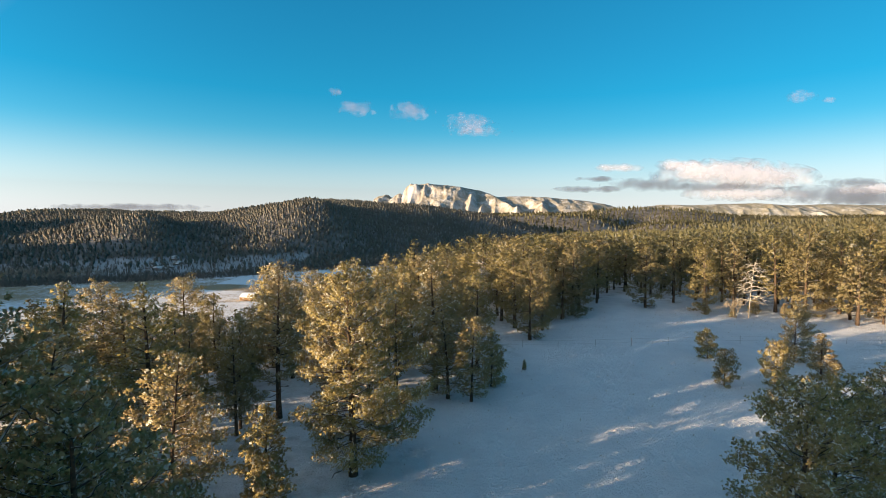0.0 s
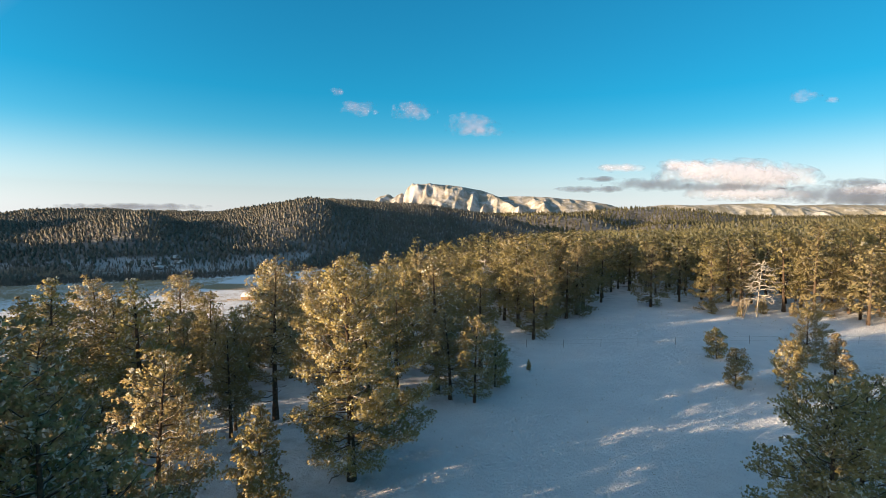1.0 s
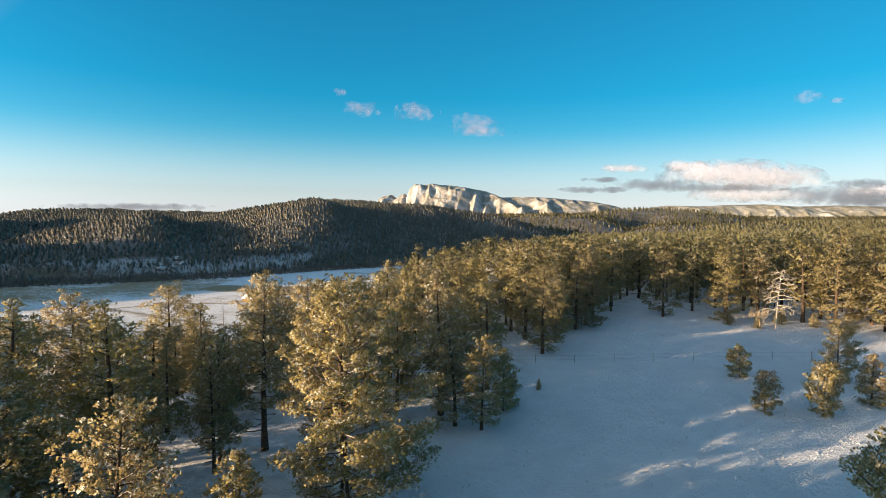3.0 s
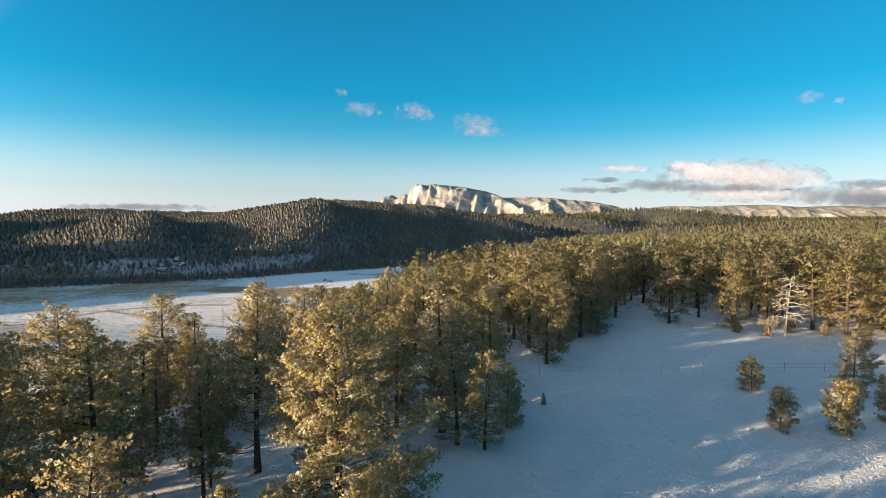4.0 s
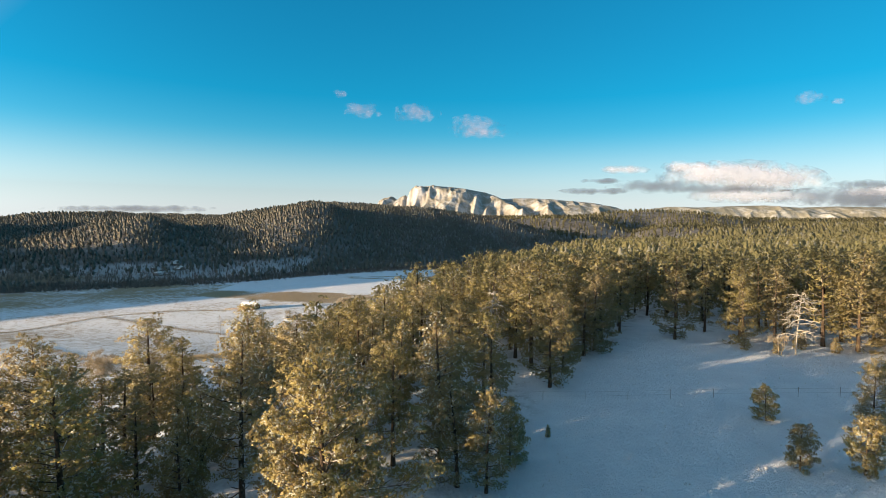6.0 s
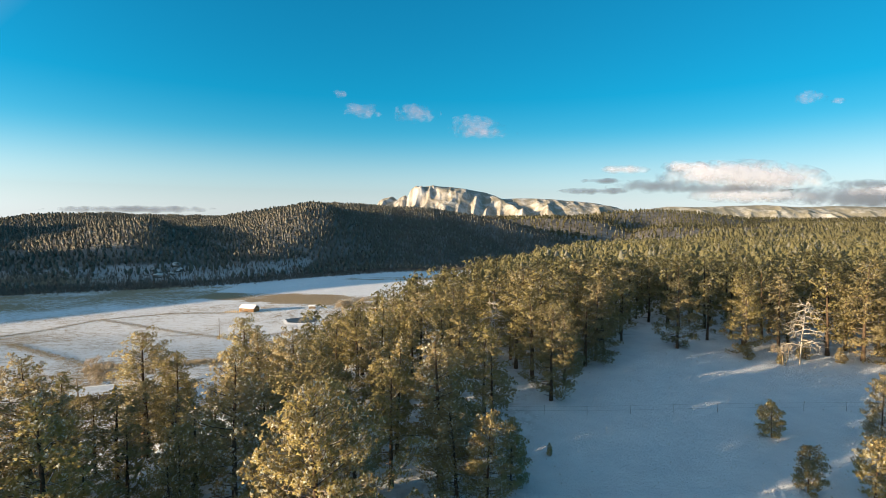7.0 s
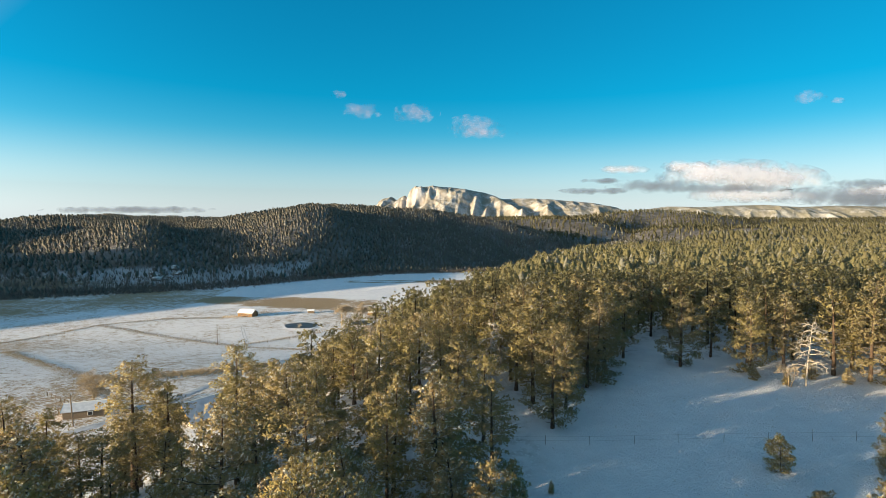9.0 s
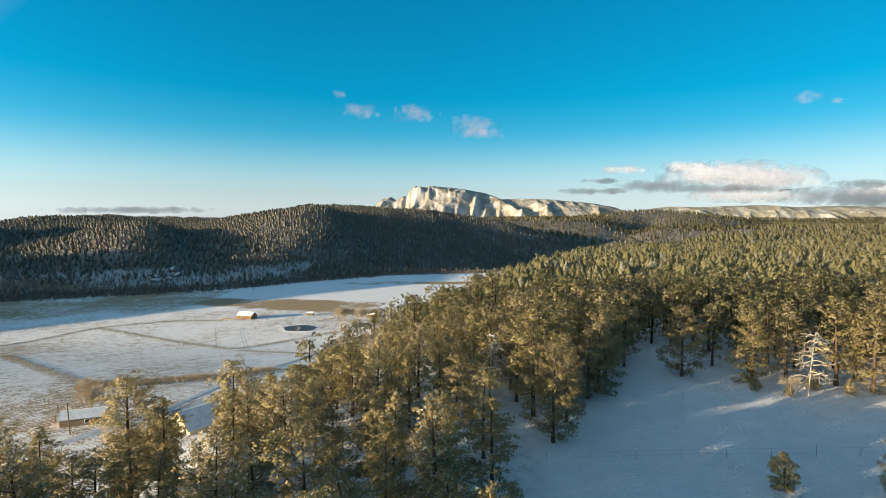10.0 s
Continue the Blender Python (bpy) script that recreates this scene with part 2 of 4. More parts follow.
def land(x, y):
    """Height of the ground."""
    x, y = np.asarray(x, float), np.asarray(y, float)
    floor_z = -42 + 20 * smoothstep(340, 140, y)
    side = x - np.interp(y, CREST_Y, CREST_X)
    far_off = smoothstep(1200, 1700, y)
    up = smoothstep(0, 1, (side + 62 + 700 * far_off) / (72 + 700 * far_off))
    bench = 0.012 * (x - 10) + 0.3 * fractal(x / 40, y / 40, 3)
    top = np.clip(bench, -3, 6) + 0.014 * np.clip(y - 700, 0, 1800) + 9 * fractal(x / 260, y / 260, 8) * smoothstep(350, 900, y)
    z = floor_z + (top - floor_z) * up
    # wooded hill beyond the valley
    foot = np.interp(x, FOOT_X, FOOT_Y)
    u = np.clip((y - foot) / (1300 - foot), 0, 2.2)
    crest = np.interp(x, HILL_X, HILL_Z)
    rise = np.where(u < 1, smoothstep(-0.25, 1.0, u) - 0.1 * (1 - u), 1 - 0.9 * smoothstep(1, 2.2, u))
    rise = np.where(u <= 0, 0, rise)
    hill = -42 + (crest + 42) * rise + 7 * fractal(x / 130, y / 130, 5) * np.clip(u * 3, 0, 1)
    # two spurs run down towards the valley; their far sides lie in shade
    hill = hill + 33 * np.exp(-(((x + 0.245 * y) / np.where(x + 0.245 * y > 0, 75, 125)) ** 2)) * smoothstep(0.05, 0.35, u) * smoothstep(0.80, 0.45, u)
    hill = hill + 34 * np.exp(-(((x + 0.60 * y) / np.where(x + 0.60 * y > 0, 60, 140)) ** 2)) * smoothstep(0.08, 0.30, u) * smoothstep(0.75, 0.4, u)
    hill = hill - 62 * np.exp(-(((x - 180) / 215) ** 2)) * smoothstep(0.0, 0.15, u) * smoothstep(1.05, 0.75, u)
    z = np.where(u > 0, np.maximum(hill, z * up + hill * (1 - up)), z)
    z = z + smoothstep(1700, 2700, y) * smoothstep(3600, 2900, y) * (np.interp(x, [-500, 0, 300, 800, 1200, 2500], [0, 22, 27, 24, 12, 10]) + 10 * fractal(x / 500, y / 500, 15))
    # lit ridges that roll up towards the mountains
    z = z + 56 * np.exp(-((x - 150) / 330) ** 2 - ((y - 1830) / 190) ** 2) + 38 * np.exp(-((x - 880) / 330) ** 2 - ((y - 2250) / 230) ** 2)
    # dry side canyons
    z = z - 26 * np.exp(-((x - 330 - 0.62 * (y - 1300)) / 80) ** 2) * smoothstep(1250, 1450, y) * smoothstep(2300, 2000, y)
    z = z - 24 * np.exp(-((x - 1050 - 0.75 * (y - 1800)) / 110) ** 2) * smoothstep(1500, 1750, y) * smoothstep(2800, 2400, y)
    # side valley between the hill and the plateau
    z = z - 40 * np.exp(-(((x - 340) / 160) ** 2)) * smoothstep(800, 960, y) * smoothstep(1450, 1250, y)
    # unseen hill to the west, its heights set so that it shades the valley
    west = np.interp(y, [-250, 0, 62, 184, 240, 330, 400, 460, 560, 620, 680, 740, 800, 900], [18, 50, 62, 95, 124, 138, 114, 82, 80, 80, 85, 75, 45, 0]) * np.exp(-((x + 930) / 200) ** 2)
    return z + west


def forest_share(x, y):
    """Where trees stand close: 0 to 1."""
    side = x - np.interp(y, CREST_Y, CREST_X)
    foot = np.interp(x, FOOT_X, FOOT_Y)
    return np.maximum(smoothstep(-60, -30, side), smoothstep(-10, 20, y - foot))


MEADOW_Y = [-40, 0, 22, 36, 55, 62, 75, 91, 100, 107, 114, 125, 140]
MEADOW_L = [-4, -5, -8, -5, -1, 6, 10, 13, 21, 28, 33, 41, 48]
MEADOW_R = [12, 13, 16, 28, 44, 50, 62, 76, 80, 77, 63, 54, 50]


def in_meadow(x, y, margin=0.0):
    lft = np.interp(y, MEADOW_Y, MEADOW_L) + margin
    rgt = np.interp(y, MEADOW_Y, MEADOW_R) - margin
    return (x > lft) & (x < rgt) & (y > -60) & (y < 140)


def build_ground():
    k = np.linspace(-1, 1, 261)
    xs = 3600 * np.sign(k) * (np.abs(k) * 0.12 + 0.88 * np.abs(k) ** 3.2) + 0
    q = np.linspace(0, 1, 291)
    ys = np.concatenate([np.linspace(-700, -40, 30), -30 + 4750 * (q * 0.1 + 0.9 * q ** 2.7)])
    X, Y = np.meshgrid(xs, ys)
    Z = land(X, Y)
    nx, ny = len(xs), len(ys)
    idx = np.arange(nx * ny).reshape(ny, nx)
    a, b, c, d = idx[:-1, :-1].ravel(), idx[:-1, 1:].ravel(), idx[1:, 1:].ravel(), idx[1:, :-1].ravel()
    tris = np.concatenate([np.stack([a, b, c], 1), np.stack([a, c, d], 1)])
    me = raw_mesh("ground", np.stack([X.ravel(), Y.ravel(), Z.ravel()], 1), tris, M_GROUND, True)
    forest = forest_share(X, Y)
    forest = np.where(in_meadow(X, Y), 0.0, forest)
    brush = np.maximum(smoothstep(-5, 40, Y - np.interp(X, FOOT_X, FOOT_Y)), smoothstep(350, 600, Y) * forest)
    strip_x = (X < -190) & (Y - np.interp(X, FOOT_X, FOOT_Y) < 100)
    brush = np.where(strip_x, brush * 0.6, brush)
    valley = 1 - smoothstep(-70, -40, X - np.interp(Y, CREST_Y, CREST_X))
    grass = (0.43 + 0.20 * smoothstep(-230, -330, X) * smoothstep(380, 450, Y)) * valley * (0.90 + 0.10 * smoothstep(300, 400, Y)) * smoothstep(0, 1, (np.where(X < -230, 640, 520) - Y) / 100) * (0.95 + 0.25 * fractal(X / 60, Y / 60, 33)) + 0.02 * valley * smoothstep(240, 170, Y)
    front = 475 - 0.30 * (X + 234)
    tan = smoothstep(-4, 6, Y - front) * smoothstep(528, 514, Y + 0.13 * (X + 224)) * smoothstep(-246, -228, X) * smoothstep(-40, -75, X)
    tan = np.maximum(tan, 0.8 * smoothstep(628, 640, Y) * smoothstep(675, 660, Y) * smoothstep(-150, -120, X) * valley)
    tan = tan * (0.8 + 0.35 * fractal(X / 30, Y / 12, 19))
    grass = grass - 0.16 * (1 - valley)
    grass = np.maximum(grass, 0.80 * np.clip(tan, 0, 1))
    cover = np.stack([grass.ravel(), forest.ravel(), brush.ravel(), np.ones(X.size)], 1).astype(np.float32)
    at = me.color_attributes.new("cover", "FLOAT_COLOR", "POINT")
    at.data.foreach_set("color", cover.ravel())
    return tagged(new("ground", me), "snow-covered ground with dry grass and wooded hills", "ground", kind="structure")


build_ground()


# mountains ---------------------------------------------------------------
def build_mountain(name, x0, x1, y0, deep, crest_x, crest_z, base, material, cliff, seed, label, jag=()):
    """Slopes with spurs, cut by gullies, up to a crest; cliff: how sheer the top is along it."""
    nu, nv = 380, 80
    u, v = np.linspace(x0, x1, nu), np.linspace(0, 1, nv)
    U, V = np.meshgrid(u, v)
    top = np.interp(U, crest_x, crest_z)
    for a, b, amp in jag:
        top = top + amp * np.abs(value_noise(U / 34, U * 0, seed + 2)) * ((U > a) & (U < b))
    steep = np.interp(U, [c[0] for c in cliff], [c[1] for c in cliff])
    spur = 1 - 2 * np.abs(value_noise((U + 260 * V) / 230, V * 1.2, seed)) + 0.5 * (1 - 2 * np.abs(value_noise((U - 160 * V) / 90, V * 3, seed + 1)))
    W = np.clip(V / 0.82 + 0.24 * spur * (1 - V) * np.clip(V * 4, 0, 1), 0, 1)
    soft = smoothstep(0, 1, W) * 0.7 + 0.3 * W
    sheer = 0.55 * smoothstep(0, 0.85, W) + 0.45 * smoothstep(0.60, 0.86, W + 0.09 * value_noise(U / 130, V * 3, seed + 7) + 0.03 * value_noise(U / 50, V * 12, seed + 8))
    f = soft * (1 - steep) + sheer * steep
    crag = np.abs(value_noise(U / 90, V * 4, seed + 11)) + 0.5 * np.abs(value_noise(U / 45, V * 8, seed + 12)) + 0.4 * np.abs(value_noise(U / 24, V * 20, seed + 13))
    f = f * (1 - 0.05 * steep * np.abs(value_noise(U / 40, V * 10, seed + 5)) * (V < 0.8))
    f = np.where(V > 0.86, f - 0.3 * smoothstep(0.88, 1.0, V), f)
    Z = base + (top - base) * f + (0.025 - 0.05 * crag) * (top - base) * np.clip((0.76 - V) * 8, 0, 1) * np.clip(V * 5, 0, 1)
    Y = y0 + deep * V + 60 * fractal(U / 300, V * 0.8, seed + 4, 3) * (1 - V)
    idx = np.arange(nu * nv).reshape(nv, nu)
    a, b, c, d = idx[:-1, :-1].ravel(), idx[:-1, 1:].ravel(), idx[1:, 1:].ravel(), idx[1:, :-1].ravel()
    tris = np.concatenate([np.stack([a, b, c], 1), np.stack([a, c, d], 1)])
    me = raw_mesh(name, np.stack([U.ravel(), Y.ravel(), Z.ravel()], 1), tris, material, False)
    return tagged(new(name, me), label, "mountain", kind="structure")


build_mountain("mesa", -640, 1900, 3500, 750,
               [-640, -539, -457, -394, -344, -308, -285, -249, -109, 27, 172, 299, 380, 435, 548, 661, 797, 978, 1160, 1295, 1431, 1620, 1900],
               [140, 200, 226, 210, 232, 228, 298, 323, 328, 322, 300, 278, 246, 228, 233, 231, 225, 210, 192, 165, 130, 100, 60],
               20, M_MESA, [(-640, 0.3), (-300, 0.55), (-245, 1.0), (-120, 0.85), (0, 0.5), (160, 0.2), (420, 0.05), (700, 0.0), (1900, 0.0)], 21,
               "pale flat-topped rocky mountain with snow-dusted cliffs", ((-540, -290, 26),))
build_mountain("far_range", 1000, 4400, 3950, 600,
               [1000, 1300, 1545, 1750, 1888, 2150, 2425, 2700, 3012, 3300, 3834, 4400],
               [70, 110, 138, 160, 178, 172, 184, 190, 172, 182, 172, 170],
               20, M_RANGE, [(1100, 0.0), (4300, 0.1)], 33,
               "long low snow-dusted mountain range")


# trees ---------------------------------------------------------------------
def tube(path, radii, sides):
    """Vertices and triangles of a tapered tube along a path."""
    path = np.asarray(path, float)
    n = len(path)
    t = np.gradient(path, axis=0)
    t /= np.linalg.norm(t, axis=1)[:, None] + 1e-9
    ref = np.where(np.abs(t[:, 2:3]) > 0.8, np.array([[1.0, 0, 0]]), np.array([[0, 0, 1.0]]))
    s = np.cross(t, ref)
    s /= np.linalg.norm(s, axis=1)[:, None] + 1e-9
    w = np.cross(s, t)
    a = np.arange(sides) * 2 * np.pi / sides
    v = path[:, None] + np.asarray(radii)[:, None, None] * (np.cos(a)[None, :, None] * s[:, None] + np.sin(a)[None, :, None] * w[:, None])
    i = np.arange(n * sides).reshape(n, sides)
    p, q = i[:-1], i[1:]
    p2, q2 = np.roll(p, -1, 1), np.roll(q, -1, 1)
    tri = np.concatenate([np.stack([p, p2, q2], -1).reshape(-1, 3), np.stack([p, q2, q], -1).reshape(-1, 3)])
    return v.reshape(-1, 3), tri


def joined(pieces):
    vs, ts, k = [], [], 0
    for v, t in pieces:
        vs.append(v)
        ts.append(t + k)
        k += len(v)
    return np.concatenate(vs), np.concatenate(ts)


def tufts(rng, centres, out, size, blades, width=0.15, spread=1.0):
    """Bursts of pointed blades round each centre."""
    m = len(centres)
    d = rng.normal(size=(m, blades, 3)) * spread + out[:, None] * 0.7
    r = size[:, None, None] * rng.uniform(0.65, 1.15, (m, blades, 1))
    d /= np.linalg.norm(d, axis=2)[..., None] + 1e-9
    side = np.cross(d, rng.normal(size=(m, blades, 3)))
    side /= np.linalg.norm(side, axis=2)[..., None] + 1e-9
    foot = centres[:, None] + d * r * 0.12
    v = np.stack([foot + side * r * width, foot - side * r * width, centres[:, None] + d * r], 2).reshape(-1, 3)
    return v, np.arange(m * blades * 3).reshape(-1, 3)


def unit(v):
    return v / (np.linalg.norm(v, axis=-1, keepdims=True) + 1e-9)


def faced(v, tri, nrm):
    """Turns each face to the side on which its normals lie."""
    a, b, c = v[tri[:, 0]], v[tri[:, 1]], v[tri[:, 2]]
    away = np.einsum("ij,ij->i", np.cross(b - a, c - a), nrm[tri[:, 0]]) < 0
    tri = tri.copy()
    tri[away] = tri[away][:, ::-1]
    return tri


def needle_pads(rng, hearts, radii, out, total, size, width, k=5):
    """Rounded flattened pads of needle tufts round the hearts: vertices, faces and soft normals."""
    share = radii ** 2
    who = rng.choice(len(hearts), max(1, total // k), p=share / share.sum())
    m = len(who)
    u = unit(rng.normal(size=(m, 3)) + np.array([0, 0, 0.25]))
    rho = rng.uniform(0.12, 1.0, (m, 1)) ** 0.5
    c = hearts[who] + u * rho * radii[who][:, None] * np.array([1, 1, 0.62])
    nrm = unit(u * 0.7 + out[who] * 0.75 + np.array([0, 0, 0.12]))
    d = unit((u * 0.8 + out[who] * 0.5 + np.array([0, 0, 0.35]))[:, None] + rng.normal(size=(m, k, 3)) * 0.62)
    n1 = unit(nrm[:, None] + rng.normal(size=(m, k, 3)) * 0.14)
    side = unit(np.cross(d, n1 + rng.normal(size=(m, k, 3)) * 0.5)) * width
    tip = c[:, None] + d * size * rng.uniform(0.6, 1.2, (m, k, 1))
    v = np.concatenate([c[:, None], np.stack([tip + side, tip - side], 2).reshape(m, 2 * k, 3)], 1).reshape(-1, 3)
    nn = np.concatenate([nrm[:, None], np.repeat(n1, 2, 1)], 1).reshape(-1, 3)
    at = (np.arange(m) * (2 * k + 1))[:, None]
    q = np.arange(k)[None]
    tri = np.stack([np.broadcast_to(at, (m, k)), at + 1 + 2 * q, at + 2 + 2 * q], -1).reshape(-1, 3)
    return v, faced(v, tri, nn), nn


ROUND = [(0, 0.62), (0.18, 1.0), (0.45, 0.95), (0.7, 0.74), (0.88, 0.48), (1.0, 0.16)]
BROAD = [(0, 0.5), (0.2, 0.94), (0.5, 1.0), (0.75, 0.86), (0.92, 0.56), (1.0, 0.22)]
POINTED = [(0, 0.75), (0.12, 1.0), (0.4, 0.84), (0.7, 0.52), (1.0, 0.10)]
SHOULDERED = [(0, 0.55), (0.10, 0.95), (0.34, 1.0), (0.50, 0.80), (0.60, 0.55), (0.80, 0.42), (0.92, 0.26), (1.0, 0.08)]


def pine_arrays(seed, h, r, base, limbs, needles, size, width, pad, form=ROUND, droop=0.1, girth=0.018, lean=0.02, bare=0, sides=7, vary=0.55, lop=None):
    """A pine: trunk, limbs with side boughs, and pads of needles along and at the ends of them."""
    rng = np.random.default_rng(seed)
    n = 9
    zz = np.linspace(0, 1, n)
    bend = rng.normal(size=2) * lean * h
    path = np.stack([bend[0] * zz ** 2 + 0.05 * np.sin(zz * 5 + seed), bend[1] * zz ** 2, zz * h * 0.97], 1)
    rad = h * girth * (1 - zz) ** 0.8 + 0.015
    rad[0] *= 1.25
    wood = [tube(path, rad, sides)]
    hearts, radii, outs = [], [], []
    fine = needles > 21000
    s = np.linspace(0, 1, 5)
    side_of, lopped = lop or (rng.uniform(0, 6.28), 0.16)
    for k in range(limbs + bare):
        f = base + (1 - base) * ((k + rng.uniform(0, 1)) / limbs) ** 0.95 if k < limbs else base * rng.uniform(0.45, 1.0)
        f = min(f, 0.985)
        g = min(max((f - base) / (1 - base), 0), 1)
        ang = k * 2.4 + rng.uniform(-0.6, 0.6)
        reach = r * np.interp(g, [q[0] for q in form], [q[1] for q in form]) * rng.uniform(vary, 1.15) * (1 + lopped * math.cos(ang - side_of))
        if k >= limbs:
            reach = r * rng.uniform(0.25, 0.6)
        p0 = np.array([np.interp(f, zz, path[:, 0]), np.interp(f, zz, path[:, 1]), f * h * 0.985])
        dirh = np.array([math.cos(ang), math.sin(ang), 0])
        across = np.array([-math.sin(ang), math.cos(ang), 0])
        slope = 0.75 * g - droop + rng.uniform(-0.18, 0.18)
        curve = p0 + dirh * (reach * s)[:, None] + np.array([0, 0, 1.0]) * (reach * (slope * s + 0.18 * s ** 2.5))[:, None]
        curve[1:] += rng.normal(size=(4, 3)) * 0.05 * reach
        girth_k = (0.016 + 0.24 * np.interp(f, zz, rad)) * (1 - 0.8 * s) + 0.007
        wood.append(tube(curve if fine else curve[::2], girth_k if fine else girth_k[::2], 4 if fine else 3))
        if k >= limbs:
            continue
        count = max(1, int(round(reach * 1.15 / pad)))
        at = 1 - 0.68 * ((np.arange(count) + rng.uniform(0, 0.8, count)) / count) ** 1.2
        mid = np.stack([np.interp(at, s, curve[:, j]) for j in range(3)], 1)
        swing = (rng.uniform(0.2, 1.0, count) * np.where(np.arange(count) % 2, 1, -1) * 0.40 * reach * (1.2 - at))[:, None]
        heart = mid + across * swing + np.array([0, 0, 1.0]) * rng.normal(size=(count, 1)) * 0.12 * pad
        if fine:
            for q in range(count):
                back = np.array([np.interp(at[q] - 0.2, s, curve[:, j]) for j in range(3)])
                wood.append(tube(np.stack([back, (back + heart[q]) / 2 + rng.normal(size=3) * 0.05, heart[q]]), [0.030, 0.020, 0.008], 3))
        hearts.append(heart)
        radii.append(pad * rng.uniform(0.6, 1.2, count) * (0.62 + 0.38 * min(1, reach / r)))
        outs.append(unit(heart - np.array([p0[0], p0[1], p0[2] - 0.25 * reach])))
    hearts.append(np.stack([np.full(3, path[-1, 0]), np.full(3, path[-1, 1]), h * np.array([0.90, 0.945, 0.975])], 1) + rng.normal(size=(3, 3)) * 0.12 * pad)
    radii.append(pad * np.array([0.7, 0.55, 0.4]))
    outs.append(np.tile([[0, 0, 1.0]], (3, 1)))
    return joined(wood), needle_pads(rng, np.concatenate(hearts), np.concatenate(radii), np.concatenate(outs), needles, size, width)


def pine_thing(arrays, label, needles=M_NEEDLES):
    """The first tree of a kind; others are copies of it."""
    (wv, wt), (cv, ct, cn) = arrays
    root = tagged(new("pine_tree"), label, "tree", "pines of the forest")
    for nm, v, t, m, nr in (("trunk", wv, wt, M_BARK, None), ("crown", cv, ct, needles, cn)):
        ob = new(nm, raw_mesh(nm, v, t, m, True, nr))
        ob.parent = root
    return root


def ground_at(x, y):
    return float(land(x, y))


class Grove:
    """Places the first of each kind, then copies."""
    def __init__(self):
        self.first, self.used = {}, set()
        self.spots = []

    def add(self, kind, arrays, height, label, needles=M_NEEDLES):
        self.first[kind] = (pine_thing(arrays, label, needles), height)

    def plant(self, kind, x, y, h, wide=1.0, turn=0.0, label=""):
        root, own = self.first[kind]
        s = h / own
        m = Matrix.Translation((x, y, ground_at(x, y) - 0.08)) @ Matrix.Rotation(turn, 4, "Z") @ Matrix.Diagonal((s * wide, s * wide, s, 1))
        if kind in self.used:
            ob = copy_thing(root, m @ Matrix.Diagonal((*(1 / q for q in root.scale), 1)))
        else:
            self.used.add(kind)
            root.matrix_basis = m
            ob = root
        self.spots.append((x, y))
        if label:
            tagged(ob, label)
        return ob


grove = Grove()
grove.add("spreading", pine_arrays(11, 16.5, 6.2, 0.11, 108, 95000, 0.17, 0.041, 0.66, SHOULDERED, droop=0.2, girth=0.019, bare=4, lop=(-0.84, 0.30)), 16.5, "large spreading ponderosa pine with sunlit frosted needles")
grove.add("tall", pine_arrays(12, 16.0, 3.4, 0.26, 56, 18500, 0.19, 0.054, 0.66, ROUND, bare=8), 16.0, "tall ponderosa pine with frosted needles and bare lower trunk")
grove.add("tall_b", pine_arrays(17, 15.0, 3.5, 0.20, 54, 18500, 0.19, 0.054, 0.68, POINTED, lean=0.03, bare=7), 15.0, "tall ponderosa pine with open frosted crown")
grove.add("middling", pine_arrays(13, 11.0, 3.0, 0.10, 58, 22000, 0.165, 0.044, 0.56, ROUND, bare=3), 11.0, "middle-sized pine with frosted needles")
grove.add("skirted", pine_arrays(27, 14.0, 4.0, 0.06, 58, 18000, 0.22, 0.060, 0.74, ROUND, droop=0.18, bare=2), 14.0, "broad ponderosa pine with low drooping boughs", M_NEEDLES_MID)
grove.add("bushy", pine_arrays(19, 11.0, 3.9, 0.03, 72, 44000, 0.17, 0.041, 0.66, ROUND, droop=0.05), 11.0, "dense bushy pine with shaded frosted needles")
grove.add("shrub", pine_arrays(23, 5.0, 1.8, 0.02, 44, 15000, 0.16, 0.042, 0.44, ROUND, droop=-0.05, vary=0.8), 5.0, "small rounded pine alone on the snow")
grove.add("young", pine_arrays(14, 6.0, 1.7, 0.03, 52, 13000, 0.16, 0.042, 0.42, POINTED, droop=0.0, vary=0.75), 6.0, "young bushy pine on the snow")
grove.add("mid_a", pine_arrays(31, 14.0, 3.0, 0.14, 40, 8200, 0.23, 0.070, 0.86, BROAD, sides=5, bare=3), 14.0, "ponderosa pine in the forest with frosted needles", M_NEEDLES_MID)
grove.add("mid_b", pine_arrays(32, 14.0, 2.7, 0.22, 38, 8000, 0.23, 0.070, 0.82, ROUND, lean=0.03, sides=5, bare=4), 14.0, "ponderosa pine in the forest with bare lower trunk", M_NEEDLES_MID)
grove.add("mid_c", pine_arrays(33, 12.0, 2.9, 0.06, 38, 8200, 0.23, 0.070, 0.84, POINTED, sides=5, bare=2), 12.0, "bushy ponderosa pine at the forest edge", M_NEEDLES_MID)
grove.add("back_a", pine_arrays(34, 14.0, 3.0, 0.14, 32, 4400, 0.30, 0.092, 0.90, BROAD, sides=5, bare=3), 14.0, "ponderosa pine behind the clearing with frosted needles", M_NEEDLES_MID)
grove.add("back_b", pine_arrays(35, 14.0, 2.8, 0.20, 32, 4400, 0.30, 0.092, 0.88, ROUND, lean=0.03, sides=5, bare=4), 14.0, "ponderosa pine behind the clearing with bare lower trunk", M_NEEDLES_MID)

